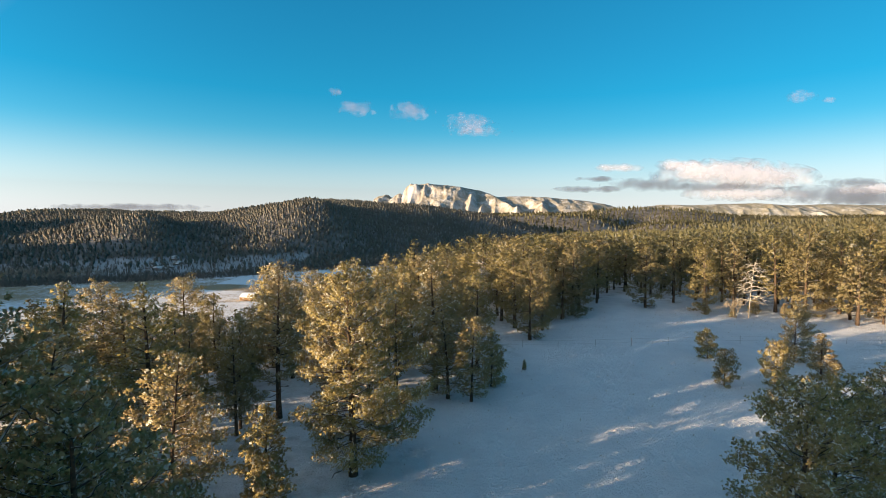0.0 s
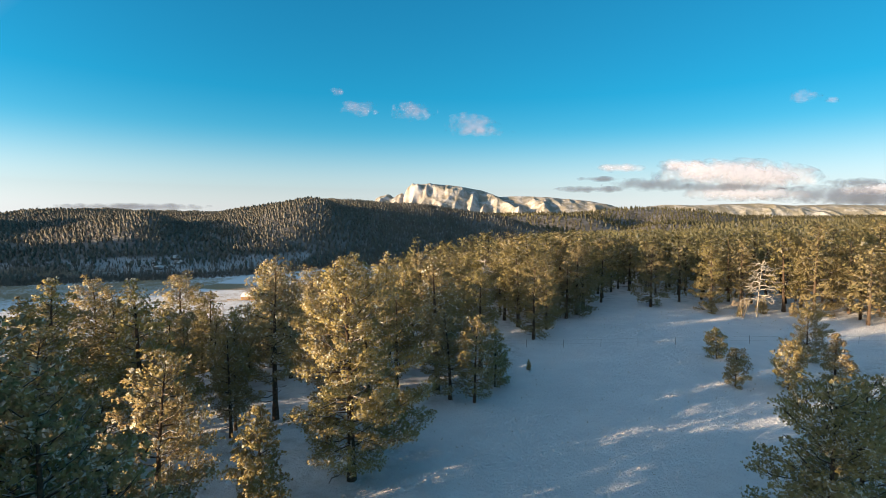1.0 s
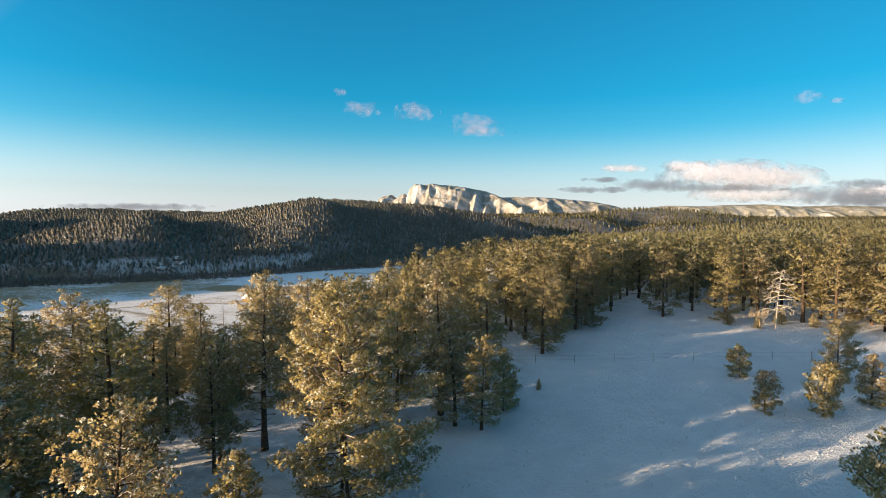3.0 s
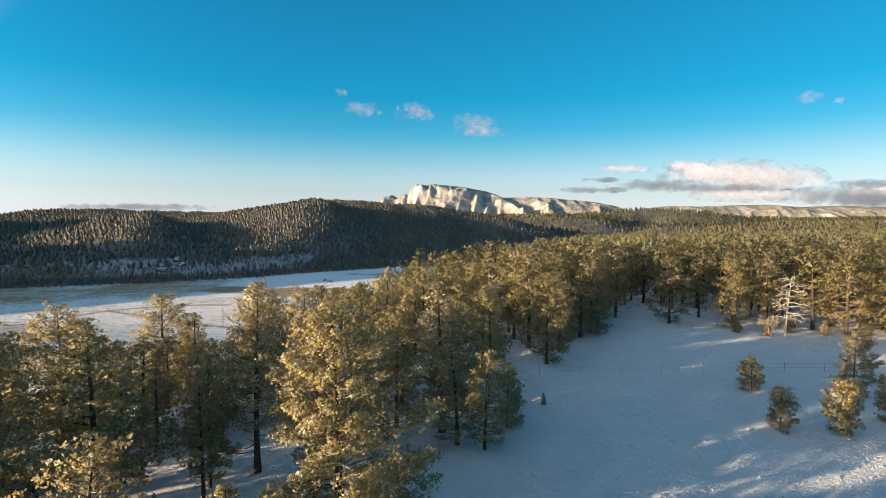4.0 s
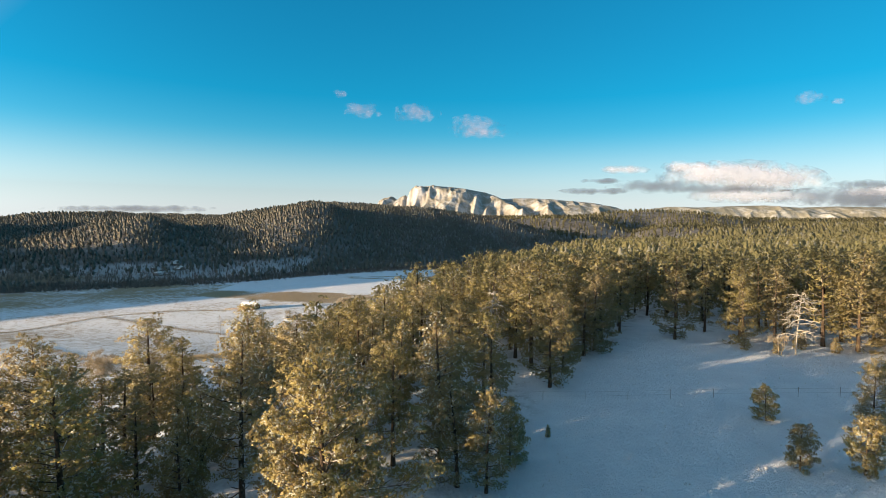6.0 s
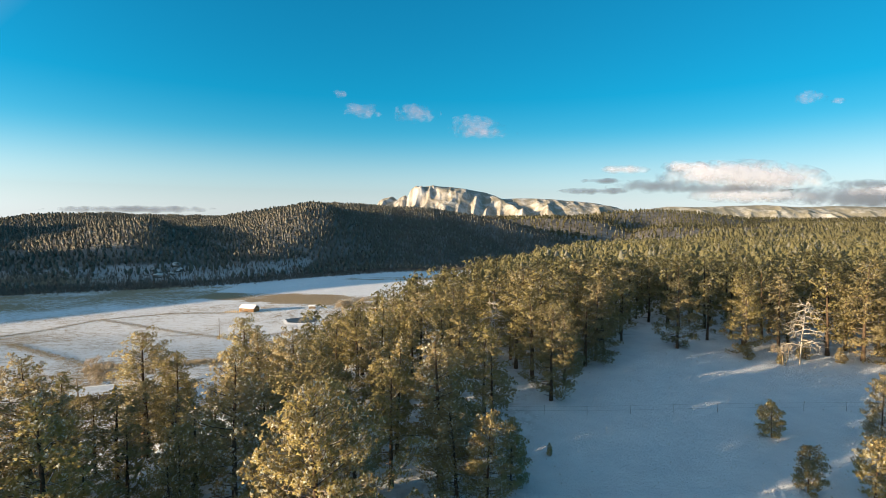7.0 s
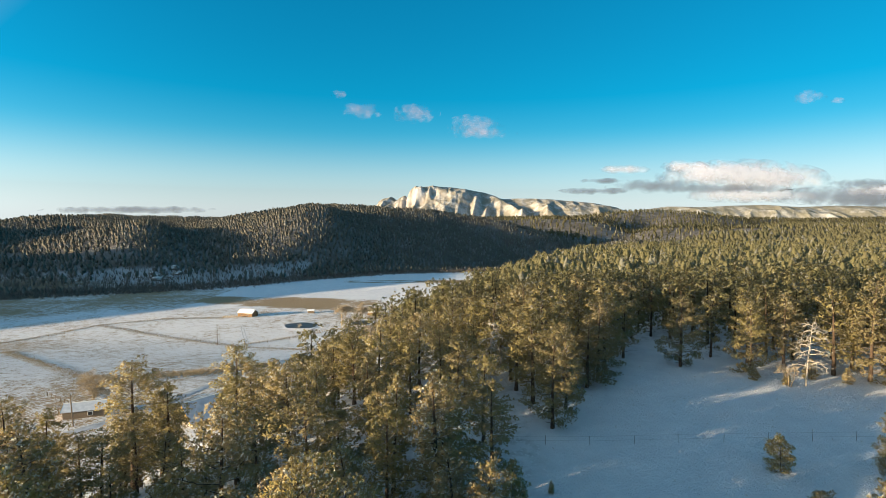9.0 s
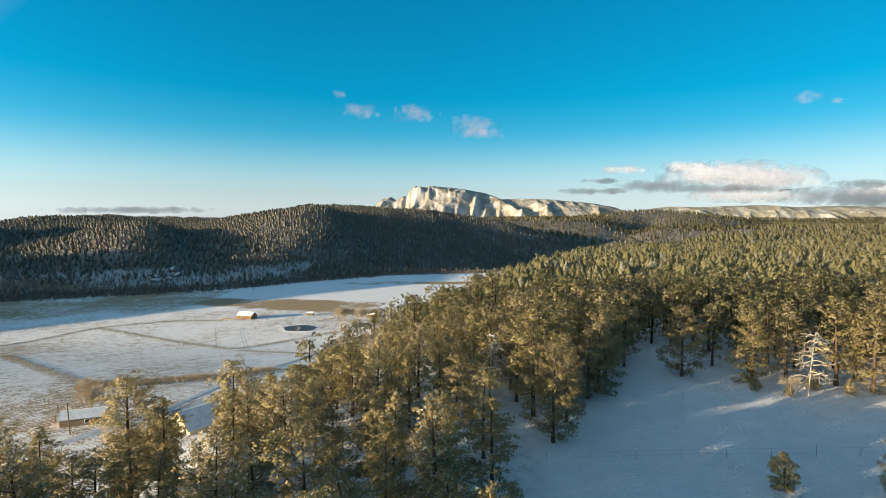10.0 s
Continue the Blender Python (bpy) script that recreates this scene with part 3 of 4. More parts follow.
# kind, x, y, height of the top over the clearing, width
NEAR_LEFT = [
    ("spreading", -7.3, 40.7, 16.7, 0.97), ("tall", -17.2, 52.8, 15.8, 1.0), ("young", -12.9, 36.7, 6.8, 1.0),
    ("middling", -16.4, 30.0, 12.0, 0.92), ("tall_b", -17.8, 20.0, 18.5, 1.1), ("tall_b", -33.5, 44.2, 15.0, 1.15),
    ("tall", -40.9, 61.5, 13.0, 1.1), ("tall_b", -26.2, 45.3, 14.9, 1.1), ("tall", -40.3, 79.0, 11.7, 1.2),
    ("middling", -29.9, 67.4, 7.2, 0.9), ("tall_b", -19.9, 48.4, 10.5, 0.8), ("middling", -20.2, 50.2, 11.0, 0.7),
    ("middling", -29.0, 36.5, 12.0, 1.25), ("middling", -23.6, 37.0, 9.0, 1.2), ("middling", -14.4, 19.6, 13.8, 1.0), ("bushy", -9.6, 17.4, 10.2, 0.85),
    ("middling", -35.8, 57.7, 12.0, 1.1), ("tall_b", -41.0, 38.5, 18.5, 0.9),
    # the pine at x -41 and these three are unseen, added to cast shade
    ("tall", -45.0, 41.5, 17.5, 1.2), ("tall", -48.0, 26.6, 19.5, 0.8), ("tall_b", -51.0, 48.0, 17.0, 1.2),
]
MEADOW_EDGE = [
    ("tall", -18.2, 72.6, 13.4, 1.1), ("tall_b", -24.1, 77.1, 12.6, 1.05), ("tall", -27.6, 81.0, 13.3, 1.1),
    ("tall", -17.2, 81.5, 11.2, 0.8), ("middling", 0.6, 58.6, 9.8, 1.1), ("middling", 3.2, 57.4, 9.4, 0.9),
    ("tall_b", -1.0, 61.8, 15.6, 1.1), ("middling", -8.5, 58.2, 10.2, 1.1), ("tall_b", -5.9, 69.6, 13.2, 1.0), ("young", 6.0, 62.5, 6.8, 0.8),
    # first pine: added, hidden behind the spreading one, to shade the clearing
    ("tall", -10.5, 47.2, 13.5, 1.1), ("skirted", 14.8, 87.0, 14.0, 1.0), ("skirted", 18.5, 94.5, 13.4, 0.9), ("skirted", 27.5, 108.5, 15.2, 1.0), ("skirted", 46.0, 116.0, 14.6, 1.05), ("skirted", 57.5, 112.0, 14.6, 1.0),
    ("tall", -5.2, 106.0, 13.4, 1.2), ("tall_b", -10.7, 92.0, 14.6, 1.1),
]
RIGHT_SIDE = [
    ("bushy", 20.6, 28.6, 11.0, 0.95), ("bushy", 24.6, 31.5, 10.2, 0.9), ("middling", 29.5, 34.5, 10.4, 0.95),
    ("shrub", 38.0, 73.0, 4.6, 1.0), ("shrub", 33.6, 60.4, 4.9, 0.85), ("shrub", 38.9, 59.2, 6.1, 0.85),
    ("young", 11.1, 69.4, 1.4, 0.8), ("bushy", 48.9, 70.6, 8.6, 0.8), ("young", 46.6, 62.5, 6.4, 1.1), ("middling", 84.0, 97.0, 11.0, 1.0), ("skirted", 76.0, 107.0, 19.5, 0.95), ("skirted", 84.0, 108.0, 18.5, 0.9), ("skirted", 92.0, 110.0, 20.0, 0.9), ("skirted", 98.0, 106.0, 17.0, 0.9),
    ("young", 55.5, 108.0, 3.8, 1.1), ("young", 59.6, 105.0, 3.0, 1.1), ("young", 66.5, 108.5, 4.4, 1.1), ("young", 71.0, 106.0, 3.4, 1.2),
    ("young", 56.5, 75.5, 2.2, 1.3),
]
turn = 0.0
for row in NEAR_LEFT + MEADOW_EDGE + RIGHT_SIDE:
    turn += 2.1
    grove.plant(row[0], row[1], row[2], row[3] - ground_at(row[1], row[2]), row[4], turn)


def scatter(rng, n, xr, yr, gap, keep, taken):
    """Random spots at least gap apart where keep holds."""
    cells, out = {}, []

    def near(x, y):
        i, j = int(x // gap), int(y // gap)
        for a in (i - 1, i, i + 1):
            for b in (j - 1, j, j + 1):
                for px, py in cells.get((a, b), ()):
                    if (px - x) ** 2 + (py - y) ** 2 < gap * gap:
                        return True
        return False
    for p in taken:
        cells.setdefault((int(p[0] // gap), int(p[1] // gap)), []).append(p)
    xs, ys = rng.uniform(*xr, n), rng.uniform(*yr, n)
    ok = keep(xs, ys)
    for x, y in zip(xs[ok], ys[ok]):
        if not near(x, y):
            cells.setdefault((int(x // gap), int(y // gap)), []).append((x, y))
            out.append((float(x), float(y)))
    return out


def sees(x, y, slack=12):
    return np.abs(x) < 0.90 * y + slack


def tree_line(x, y):
    """How far down the slope the forest reaches."""
    return slope_side(x, y) > np.interp(y, [0, 105, 130, 400], [-48, -46, -27, -34])


def slope_side(x, y):
    return x - np.interp(y, CREST_Y, CREST_X)


def shade_line(x, y):
    """The same for all points that the sun's rays pass in turn."""
    return -SUN_FROM[1] * x + SUN_FROM[0] * y


def round_dead(x, y):
    """Room for the dead and leafless trees in the wood."""
    return ((np.abs(x - 6.5) < 3) & (np.abs(y - 95) < 9)) | ((np.abs(x + 19) < 5) & (np.abs(y - 139) < 14))


def in_sightline(x, y):
    """Gaps in the wood through which the buildings show."""
    q = x / (y - 16.001)
    return (y > 70) & (y < 145) & (((q > -0.56) & (q < -0.435)) | ((q > -0.80) & (q < -0.68)))


def mid_zone(x, y):
    return (~in_meadow(x, y)) & tree_line(x, y) & sees(x, y) & ((y > 62) | (x < -24)) & ((y > 94) | (x < 5)) & ((x > -20) | (shade_line(x, y) < -45)) & ~((x > -16) & (x < 16) & (y < 60)) & ~((np.abs(x + 63) < 17) & (np.abs(y - 140) < 28)) & ~((x < -78) & (y > 112)) & ~in_sightline(x, y) & ~round_dead(x, y)


rng = np.random.default_rng(5)
spots = scatter(rng, 6000, (-110, 130), (30, 150), 4.9, mid_zone, grove.spots)
spots.sort(key=lambda q: math.hypot(q[0], q[1]))
spots = spots[:145]
for k, (x, y) in enumerate(spots):
    kind = ("mid_a", "mid_b", "mid_c")[k % 3] if math.hypot(x, y) < 108 else ("back_a", "back_b")[k % 2]
    grove.plant(kind, x, y, rng.uniform(14, 18) if x > 72 else rng.uniform(12, 17) if x > 8 else rng.uniform(9, 13), rng.uniform(0.95, 1.2) if x > 60 else rng.uniform(1.05, 1.4), rng.uniform(0, 6.28))


def far_wood(name, spots, kinds, h0, h1, label, needles=M_NEEDLES_FAR):
    """Uncountable far trees: one joined mesh."""
    rng2 = np.random.default_rng(len(spots))
    pick = rng2.integers(0, len(kinds), len(spots))
    P = np.array(spots)
    Zg = land(P[:, 0], P[:, 1])
    vs, ts, ms, ns, k = [], [], [], [], 0
    for q, (v, t, own, bark, nr) in enumerate(kinds):
        who = np.flatnonzero(pick == q)
        if not len(who):
            continue
        s = rng2.uniform(h0, h1, len(who)) / own
        w = s * rng2.uniform(0.85, 1.2, len(who))
        a = rng2.uniform(0, 6.28, len(who))
        c, sn = np.cos(a) * w, np.sin(a) * w
        X = v[None, :, 0] * c[:, None] - v[None, :, 1] * sn[:, None] + P[who, 0][:, None]
        Y = v[None, :, 0] * sn[:, None] + v[None, :, 1] * c[:, None] + P[who, 1][:, None]
        Z = v[None, :, 2] * s[:, None] + Zg[who][:, None] - 0.1
        vs.append(np.stack([X, Y, Z], -1).reshape(-1, 3))
        ca, sa = np.cos(a)[:, None], np.sin(a)[:, None]
        ns.append(np.stack([nr[None, :, 0] * ca - nr[None, :, 1] * sa, nr[None, :, 0] * sa + nr[None, :, 1] * ca, np.broadcast_to(nr[None, :, 2], X.shape)], -1).reshape(-1, 3))
        ts.append((t[None] + (np.arange(len(who)) * len(v))[:, None, None]).reshape(-1, 3) + k)
        ms.append(np.tile(bark, len(who)))
        k += len(who) * len(v)
    me = raw_mesh(name, np.concatenate(vs), np.concatenate(ts), needles, True, np.concatenate(ns))
    me.materials.append(M_BARK)
    me.polygons.foreach_set("material_index", np.concatenate(ms).astype(np.int32))
    return tagged(new(name, me), label, "forest", kind="stuff")


def crown_shell(rng, h, r, base, rings, sides, form):
    """A closed uneven crown for trees far off."""
    f = np.linspace(0, 1, rings)
    prof = np.interp(f, [q[0] for q in form], [q[1] for q in form]) * r
    a = np.arange(sides) * 2 * np.pi / sides
    rr = prof[:, None] * rng.uniform(0.78, 1.18, (rings, sides))
    z = (base + (1 - base) * f)[:, None] * h + rng.normal(size=(rings, sides)) * 0.018 * h
    a = a[None] + rng.uniform(-0.3, 0.3, (rings, sides)) + f[:, None] * 2
    v = np.stack([rr * np.cos(a), rr * np.sin(a), z], -1).reshape(-1, 3)
    i = np.arange(rings * sides).reshape(rings, sides)
    p, q = i[:-1], i[1:]
    p2, q2 = np.roll(p, -1, 1), np.roll(q, -1, 1)
    tri = [np.stack([p, p2, q2], -1).reshape(-1, 3), np.stack([p, q2, q], -1).reshape(-1, 3)]
    tri.append(np.array([[i[0, 0], i[0, k + 1], i[0, k]] for k in range(1, sides - 1)]))
    nr = unit(np.stack([np.cos(a), np.sin(a), np.broadcast_to((f * 1.3 - 0.3)[:, None], a.shape)], -1).reshape(-1, 3))
    return v, np.concatenate(tri), nr


def flakes(rng3, n, h, r, base, side, form):
    """Loose sprays of needles over the outside of a crown, in lumps."""
    lumps = max(3, n // 7)
    fl, al = rng3.uniform(0, 1, lumps) ** 0.9, rng3.uniform(0, 6.28, lumps)
    who = rng3.integers(0, lumps, n)
    f = np.clip(fl[who] + rng3.normal(size=n) * 0.06, 0, 1)
    a = al[who] + rng3.normal(size=n) * 0.32
    reach = np.interp(f, [q[0] for q in form], [q[1] for q in form]) * r * (0.72 + 0.5 * ((who * 0.618) % 1)) + rng3.normal(size=n) * 0.10 * r
    c = np.stack([reach * np.cos(a), reach * np.sin(a), (base + (1 - base) * f) * h], 1)
    heart = np.stack([0.62 * r * np.cos(al), 0.62 * r * np.sin(al), (base + (1 - base) * fl) * h - 0.3], 1)[who]
    soft = unit(unit(c - heart) + unit(np.stack([np.cos(a), np.sin(a), (f - 0.35) * 1.2], 1)) * 0.6)
    nrm = unit(soft + rng3.normal(size=(n, 3)) * 0.35)
    u = unit(np.cross(nrm, rng3.normal(size=(n, 3))))
    w = np.cross(nrm, u)
    s = (side * rng3.uniform(0.6, 1.25, n))[:, None]
    v = np.stack([c + u * s * 0.75, c - u * s * 0.35 + w * s * 0.42, c - u * s * 0.35 - w * s * 0.42], 1).reshape(-1, 3)
    nn = np.repeat(soft, 3, 0)
    return v, faced(v, np.arange(n * 3).reshape(n, 3), nn), nn


def with_normals(bits):
    v, t = joined([(q[0], q[1]) for q in bits])
    return v, t, np.concatenate([q[2] for q in bits])


def stem_of(path, radii, sides=3):
    v, t = tube(np.asarray(path, float), radii, sides)
    mid = np.repeat(np.asarray(path, float), sides, 0)
    return v, t, unit(v - mid)


def light_pine(seed, h, r, base, rings, sides, n, side, stem=True, core=0.5, form=ROUND):
    """A light pine: stem, uneven inner crown and loose sprays round it."""
    rng3 = np.random.default_rng(seed)
    bits = [crown_shell(rng3, h * 0.95, r * core, base + 0.03, rings, sides, form)]
    if n:
        bits.append(flakes(rng3, n, h, r, base, side, form))
    if stem:
        bits.append(stem_of([[0, 0, 0], [0, 0, h * 0.5]], [0.24, 0.14]))
    v, t, nr = with_normals(bits)
    bark = np.zeros(len(t), bool)
    if stem:
        bark[-len(bits[-1][1]):] = True
    return v, t, h, bark, nr


def small_pine(seed, h, r, base, form, needles=1350, size=0.40, width=0.14):
    """A pine of limbs and needle pads with few faces."""
    wood, (cv, ct, cn) = pine_arrays(seed, h, r, base, 20, needles, size, width, 0.95, form, sides=4, bare=2)
    v, t = joined((wood, (cv, ct)))
    nr = np.concatenate([np.tile([[-0.8, -0.4, 0.4]], (len(wood[0]), 1)), cn])
    return v, t, h, np.arange(len(t)) < len(wood[1]), nr


K_NEAR = [small_pine(41, 14, 3.5, 0.16, BROAD), small_pine(42, 14, 3.1, 0.22, ROUND), small_pine(43, 13, 3.4, 0.10, POINTED), small_pine(44, 13, 3.2, 0.14, BROAD)]
K_OUT = [small_pine(46, 14, 3.4, 0.10, ROUND, 210, 1.2, 0.42), small_pine(47, 14, 3.1, 0.14, ROUND, 210, 1.2, 0.42), small_pine(48, 13, 3.4, 0.06, POINTED, 210, 1.2, 0.42)]
K_FAR = [light_pine(q, 14, 3.3, 0.12, 4, 6, 88, 0.95, True, 0.66, BROAD) for q in (51, 52, 53, 54)]
K_MORE = [light_pine(q, 14, 4.3, 0.10, 4, 5, 18, 1.5, True, 0.80, BROAD) for q in (55, 56, 57)]
K_LAST = [light_pine(q, 14, 3.4, 0.05, 3, 3, 4, 2.4, False, 0.9) for q in (71, 72, 73)]
K_HILL = [light_pine(q, 14, 4.2, 0.04, 3, 4, 5, 2.2, False, 0.88, BROAD) for q in (61, 62, 63, 64)]


def plateau_zone(x, y):
    return (~in_meadow(x, y)) & tree_line(x, y) & sees(x, y, 30) & (y > 100) & ~((np.abs(x + 63) < 17) & (np.abs(y - 140) < 28)) & ~((x < -78) & (y > 112)) & ~in_sightline(x, y) & ~round_dead(x, y)


# unseen trees behind the first camera, on the sunny side, added to shade the clearing
def shade_zone(x, y):
    c = shade_line(x, y)
    return (c > -26.8) & (c < 45) & ~sees(x, y, 5) & (np.hypot(x, y) > 14)


behind = scatter(rng, 4000, (-85, -6), (-60, 40), 4.7, shade_zone, grove.spots)
far_wood("sunny_side_forest", behind, K_OUT, 17, 21, "unseen pine forest that shades the clearing", M_NEEDLES)
# farther towards the sun, unseen low woods added so long shadows cross the clearing
def sunward(lo, hi, seed, gap=4.2):
    return scatter(np.random.default_rng(seed), 4000, (-115, -36), (-30, 45), gap, lambda x, y: (shade_line(x, y) < hi) & (shade_line(x, y) > lo) & ~sees(x, y, 6), grove.spots)


far_wood("open_forest", sunward(-50.5, -44.9, 3, 4.0), K_OUT, 12.5, 15, "unseen open pine forest towards the sun", M_NEEDLES)
far_wood("low_forest", sunward(-66, -51.4, 4), K_OUT, 7.5, 10, "unseen low pine forest towards the sun", M_NEEDLES)
far_wood("young_forest", sunward(-44.3, -39.0, 5, 3.7) + sunward(-35.0, -27.5, 6, 3.7), K_OUT, 9.5, 11.5, "unseen young pine forest towards the sun", M_NEEDLES)

taken = grove.spots + spots
far1 = scatter(rng, 36000, (-90, 480), (100, 520), 4.7, lambda x, y: plateau_zone(x, y) & (y < 480), taken)
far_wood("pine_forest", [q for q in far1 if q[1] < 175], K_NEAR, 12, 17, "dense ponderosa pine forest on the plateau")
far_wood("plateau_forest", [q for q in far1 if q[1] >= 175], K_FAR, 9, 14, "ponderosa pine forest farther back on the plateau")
far2 = scatter(rng, 60000, (60, 1700), (480, 1900), 10.2, lambda x, y: plateau_zone(x, y) & (y >= 480) & (slope_side(x, y) > -20), [])
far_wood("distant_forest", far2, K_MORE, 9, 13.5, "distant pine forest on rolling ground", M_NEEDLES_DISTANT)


def bare_wood(x, y):
    """The strip of leafless woods along the foot of the hill."""
    foot = np.interp(x, FOOT_X, FOOT_Y)
    return (x < -190) & (y - foot < 95 + 35 * value_noise(x / 60, y / 60, 6)) & (y > foot - 6)


def hill_zone(x, y):
    foot = np.interp(x, FOOT_X, FOOT_Y)
    return (y > foot + 6) & (y < 1500) & sees(x, y, 40) & (slope_side(x, y) < -5) & ~(bare_wood(x, y) & (value_noise(x / 14, y / 14, 44) > -0.45))


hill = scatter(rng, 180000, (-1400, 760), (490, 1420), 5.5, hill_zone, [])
far_wood("hillside_forest", hill, K_HILL, 5, 9.5, "shaded pine forest on the hillside", M_NEEDLES_HILL_HAZED)
far3 = scatter(rng, 45000, (-300, 2900), (1420, 2850), 17.0, lambda x, y: sees(x, y) & (x > -0.12 * y), [])
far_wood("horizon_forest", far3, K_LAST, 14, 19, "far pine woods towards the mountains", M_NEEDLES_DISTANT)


# clouds ------------------------------------------------------------------
def cloud_material(name, edge, scale, thick, colour):
    m, n, l, b = node_material(name, 1.0)
    tc = n.new("ShaderNodeTexCoord")
    mp = n.new("ShaderNodeMapping")
    mp.inputs["Scale"].default_value = (scale, scale * 0.3, scale * 1.0)
    l.new(tc.outputs["Object"], mp.inputs["Vector"])
    info = n.new("ShaderNodeObjectInfo")
    l.new(info.outputs["Location"], mp.inputs["Location"])
    nz = add_noise(n, l, 1.0, 4.0, mp.outputs[0], 0.55)
    ln = n.new("ShaderNodeVectorMath")
    ln.operation = "LENGTH"
    cc = n.new("ShaderNodeMapping")
    cc.inputs["Location"].default_value = (-1, -1, -1)
    cc.inputs["Scale"].default_value = (2, 2, 2)
    l.new(tc.outputs["Generated"], cc.inputs["Vector"])
    flat = n.new("ShaderNodeVectorMath")
    flat.operation = "MULTIPLY"
    flat.inputs[1].default_value = (1, 0, 1)
    l.new(cc.outputs[0], flat.inputs[0])
    l.new(flat.outputs[0], ln.inputs[0])
    fall = add_math(n, l, "SUBTRACT", 1.0, ln.outputs["Value"])
    body = add_math(n, l, "ADD", add_math(n, l, "MULTIPLY", fall, 1.0), add_math(n, l, "MULTIPLY", nz, 2.2))
    mr = n.new("ShaderNodeMapRange")
    mr.inputs[1].default_value, mr.inputs[2].default_value = edge, edge + 0.85
    mr.inputs[4].default_value = thick
    l.new(body, mr.inputs[0])
    b.inputs["Base Color"].default_value = (*colour, 1)
    l.new(mr.outputs[0], b.inputs["Alpha"])
    add_bump(n, l, b, nz, 0.12, 60.0)
    return m


M_CLOUD = cloud_material("small_cloud_vapour", 1.35, 0.016, 0.20, (0.52, 0.37, 0.42))
M_CLOUD_BIG = cloud_material("big_cloud_vapour", 1.12, 0.008, 0.60, (0.44, 0.47, 0.58))
# darker blue-grey copy: the shade of cloud undersides is put into the colour
M_CLOUD_GREY_SHADE = cloud_material("grey_shaded_cloud_vapour", 1.15, 0.008, 0.62, (0.12, 0.155, 0.23))


def cloud(x, z, w, h, label, material):
    """A flattened lens of vapour, wide w and high h, far off."""
    bm = bmesh.new()
    bmesh.ops.create_uvsphere(bm, u_segments=32, v_segments=16, radius=1.0)
    for v in bm.verts:
        v.co.z = v.co.z if v.co.z > 0 else v.co.z * 0.75
        v.co = Vector((v.co.x * w / 2, v.co.y * h * 0.5, v.co.z * h / 2))
    me = bpy.data.meshes.new("cloud")
    bm.to_mesh(me)
    bm.free()
    me.polygons.foreach_set("use_smooth", np.ones(len(me.polygons), bool))
    me.materials.append(material)
    ob = new("cloud", me)
    ob.location = (x, 4700, z)
    ob.visible_shadow = False
    return tagged(ob, label, "cloud", "clouds in the sky", kind="structure")


FAR = 4700 / 902
for px, up, w, h in ((-151, 196, 84, 34), (-57, 191, 92, 40), (46, 170, 110, 46), (60, 158, 130, 26), (-187, 226, 34, 18), (621, 218, 64, 28), (670, 213, 26, 14)):
    cloud(px * FAR, 20 + up * FAR, w * FAR, h * FAR, "small pinkish cloud in a clear sky", M_CLOUD)
for px, up, w, h in ((507, 81, 310, 66), (462, 88, 190, 50), (570, 77, 200, 48), (409, 100, 84, 26), (527, 49, 230, 32), (307, 95, 90, 20), (760, 56, 190, 30)):
    cloud(px * FAR, 20 + up * FAR, w * FAR, h * FAR, "long bank of bright cloud over the far range", M_CLOUD_BIG)
# shaded undersides as separate lenses of the darker vapour
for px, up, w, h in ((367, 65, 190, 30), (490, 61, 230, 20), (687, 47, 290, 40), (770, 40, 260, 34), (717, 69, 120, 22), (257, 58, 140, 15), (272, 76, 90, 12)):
    cloud(px * FAR, 20 + up * FAR, w * FAR, h * FAR, "grey shaded cloud layer low over the far range", M_CLOUD_GREY_SHADE)
cloud(-560 * FAR, 20 + 27 * FAR, 330 * FAR, 16 * FAR, "thin grey streak of cloud above the hill", M_CLOUD_GREY_SHADE)


# small structures and things -----------------------------------------------
def simple_material(name, dark, light, scale, rough=0.85, bump=0.3):
    m, n, l, b = node_material(name, rough)
    p = world_place(n)
    f = add_noise(n, l, scale, 5.0, p)
    l.new(add_ramp(n, l, f, [(0.3, dark), (0.7, light)]), b.inputs["Base Color"])
    add_bump(n, l, b, add_noise(n, l, scale * 4, 3.0, p), bump, 0.03)
    return m


M_SNOW = simple_material("roof_snow", (0.74, 0.75, 0.78), (0.86, 0.86, 0.87), 1.2)
M_LOG = simple_material("log_wall", (0.16, 0.09, 0.045), (0.34, 0.21, 0.11), 1.5)
M_YELLOW = simple_material("ochre_painted_boards", (0.58, 0.34, 0.06), (0.72, 0.46, 0.10), 2.0)
M_CREAM = simple_material("cream_boards", (0.42, 0.36, 0.26), (0.56, 0.48, 0.35), 2.0)
M_METAL = simple_material("frosted_metal_roof", (0.40, 0.44, 0.50), (0.60, 0.63, 0.68), 0.8, 0.5, 0.1)
M_GLASS = simple_material("dark_window_glass", (0.03, 0.035, 0.04), (0.05, 0.055, 0.06), 1.0, 0.08, 0.0)
M_TRIM = simple_material("white_trim", (0.72, 0.72, 0.70), (0.82, 0.82, 0.80), 3.0)
M_POST = simple_material("weathered_post", (0.13, 0.10, 0.075), (0.26, 0.20, 0.14), 6.0)
M_STEEL = simple_material("rusty_steel_post", (0.10, 0.075, 0.06), (0.20, 0.15, 0.12), 9.0, 0.6)
M_ICE = simple_material("dark_pond_ice", (0.035, 0.045, 0.055), (0.09, 0.10, 0.11), 0.25, 0.5, 0.15)
M_ROAD = simple_material("packed_snow_on_asphalt", (0.30, 0.31, 0.33), (0.56, 0.57, 0.60), 0.5)
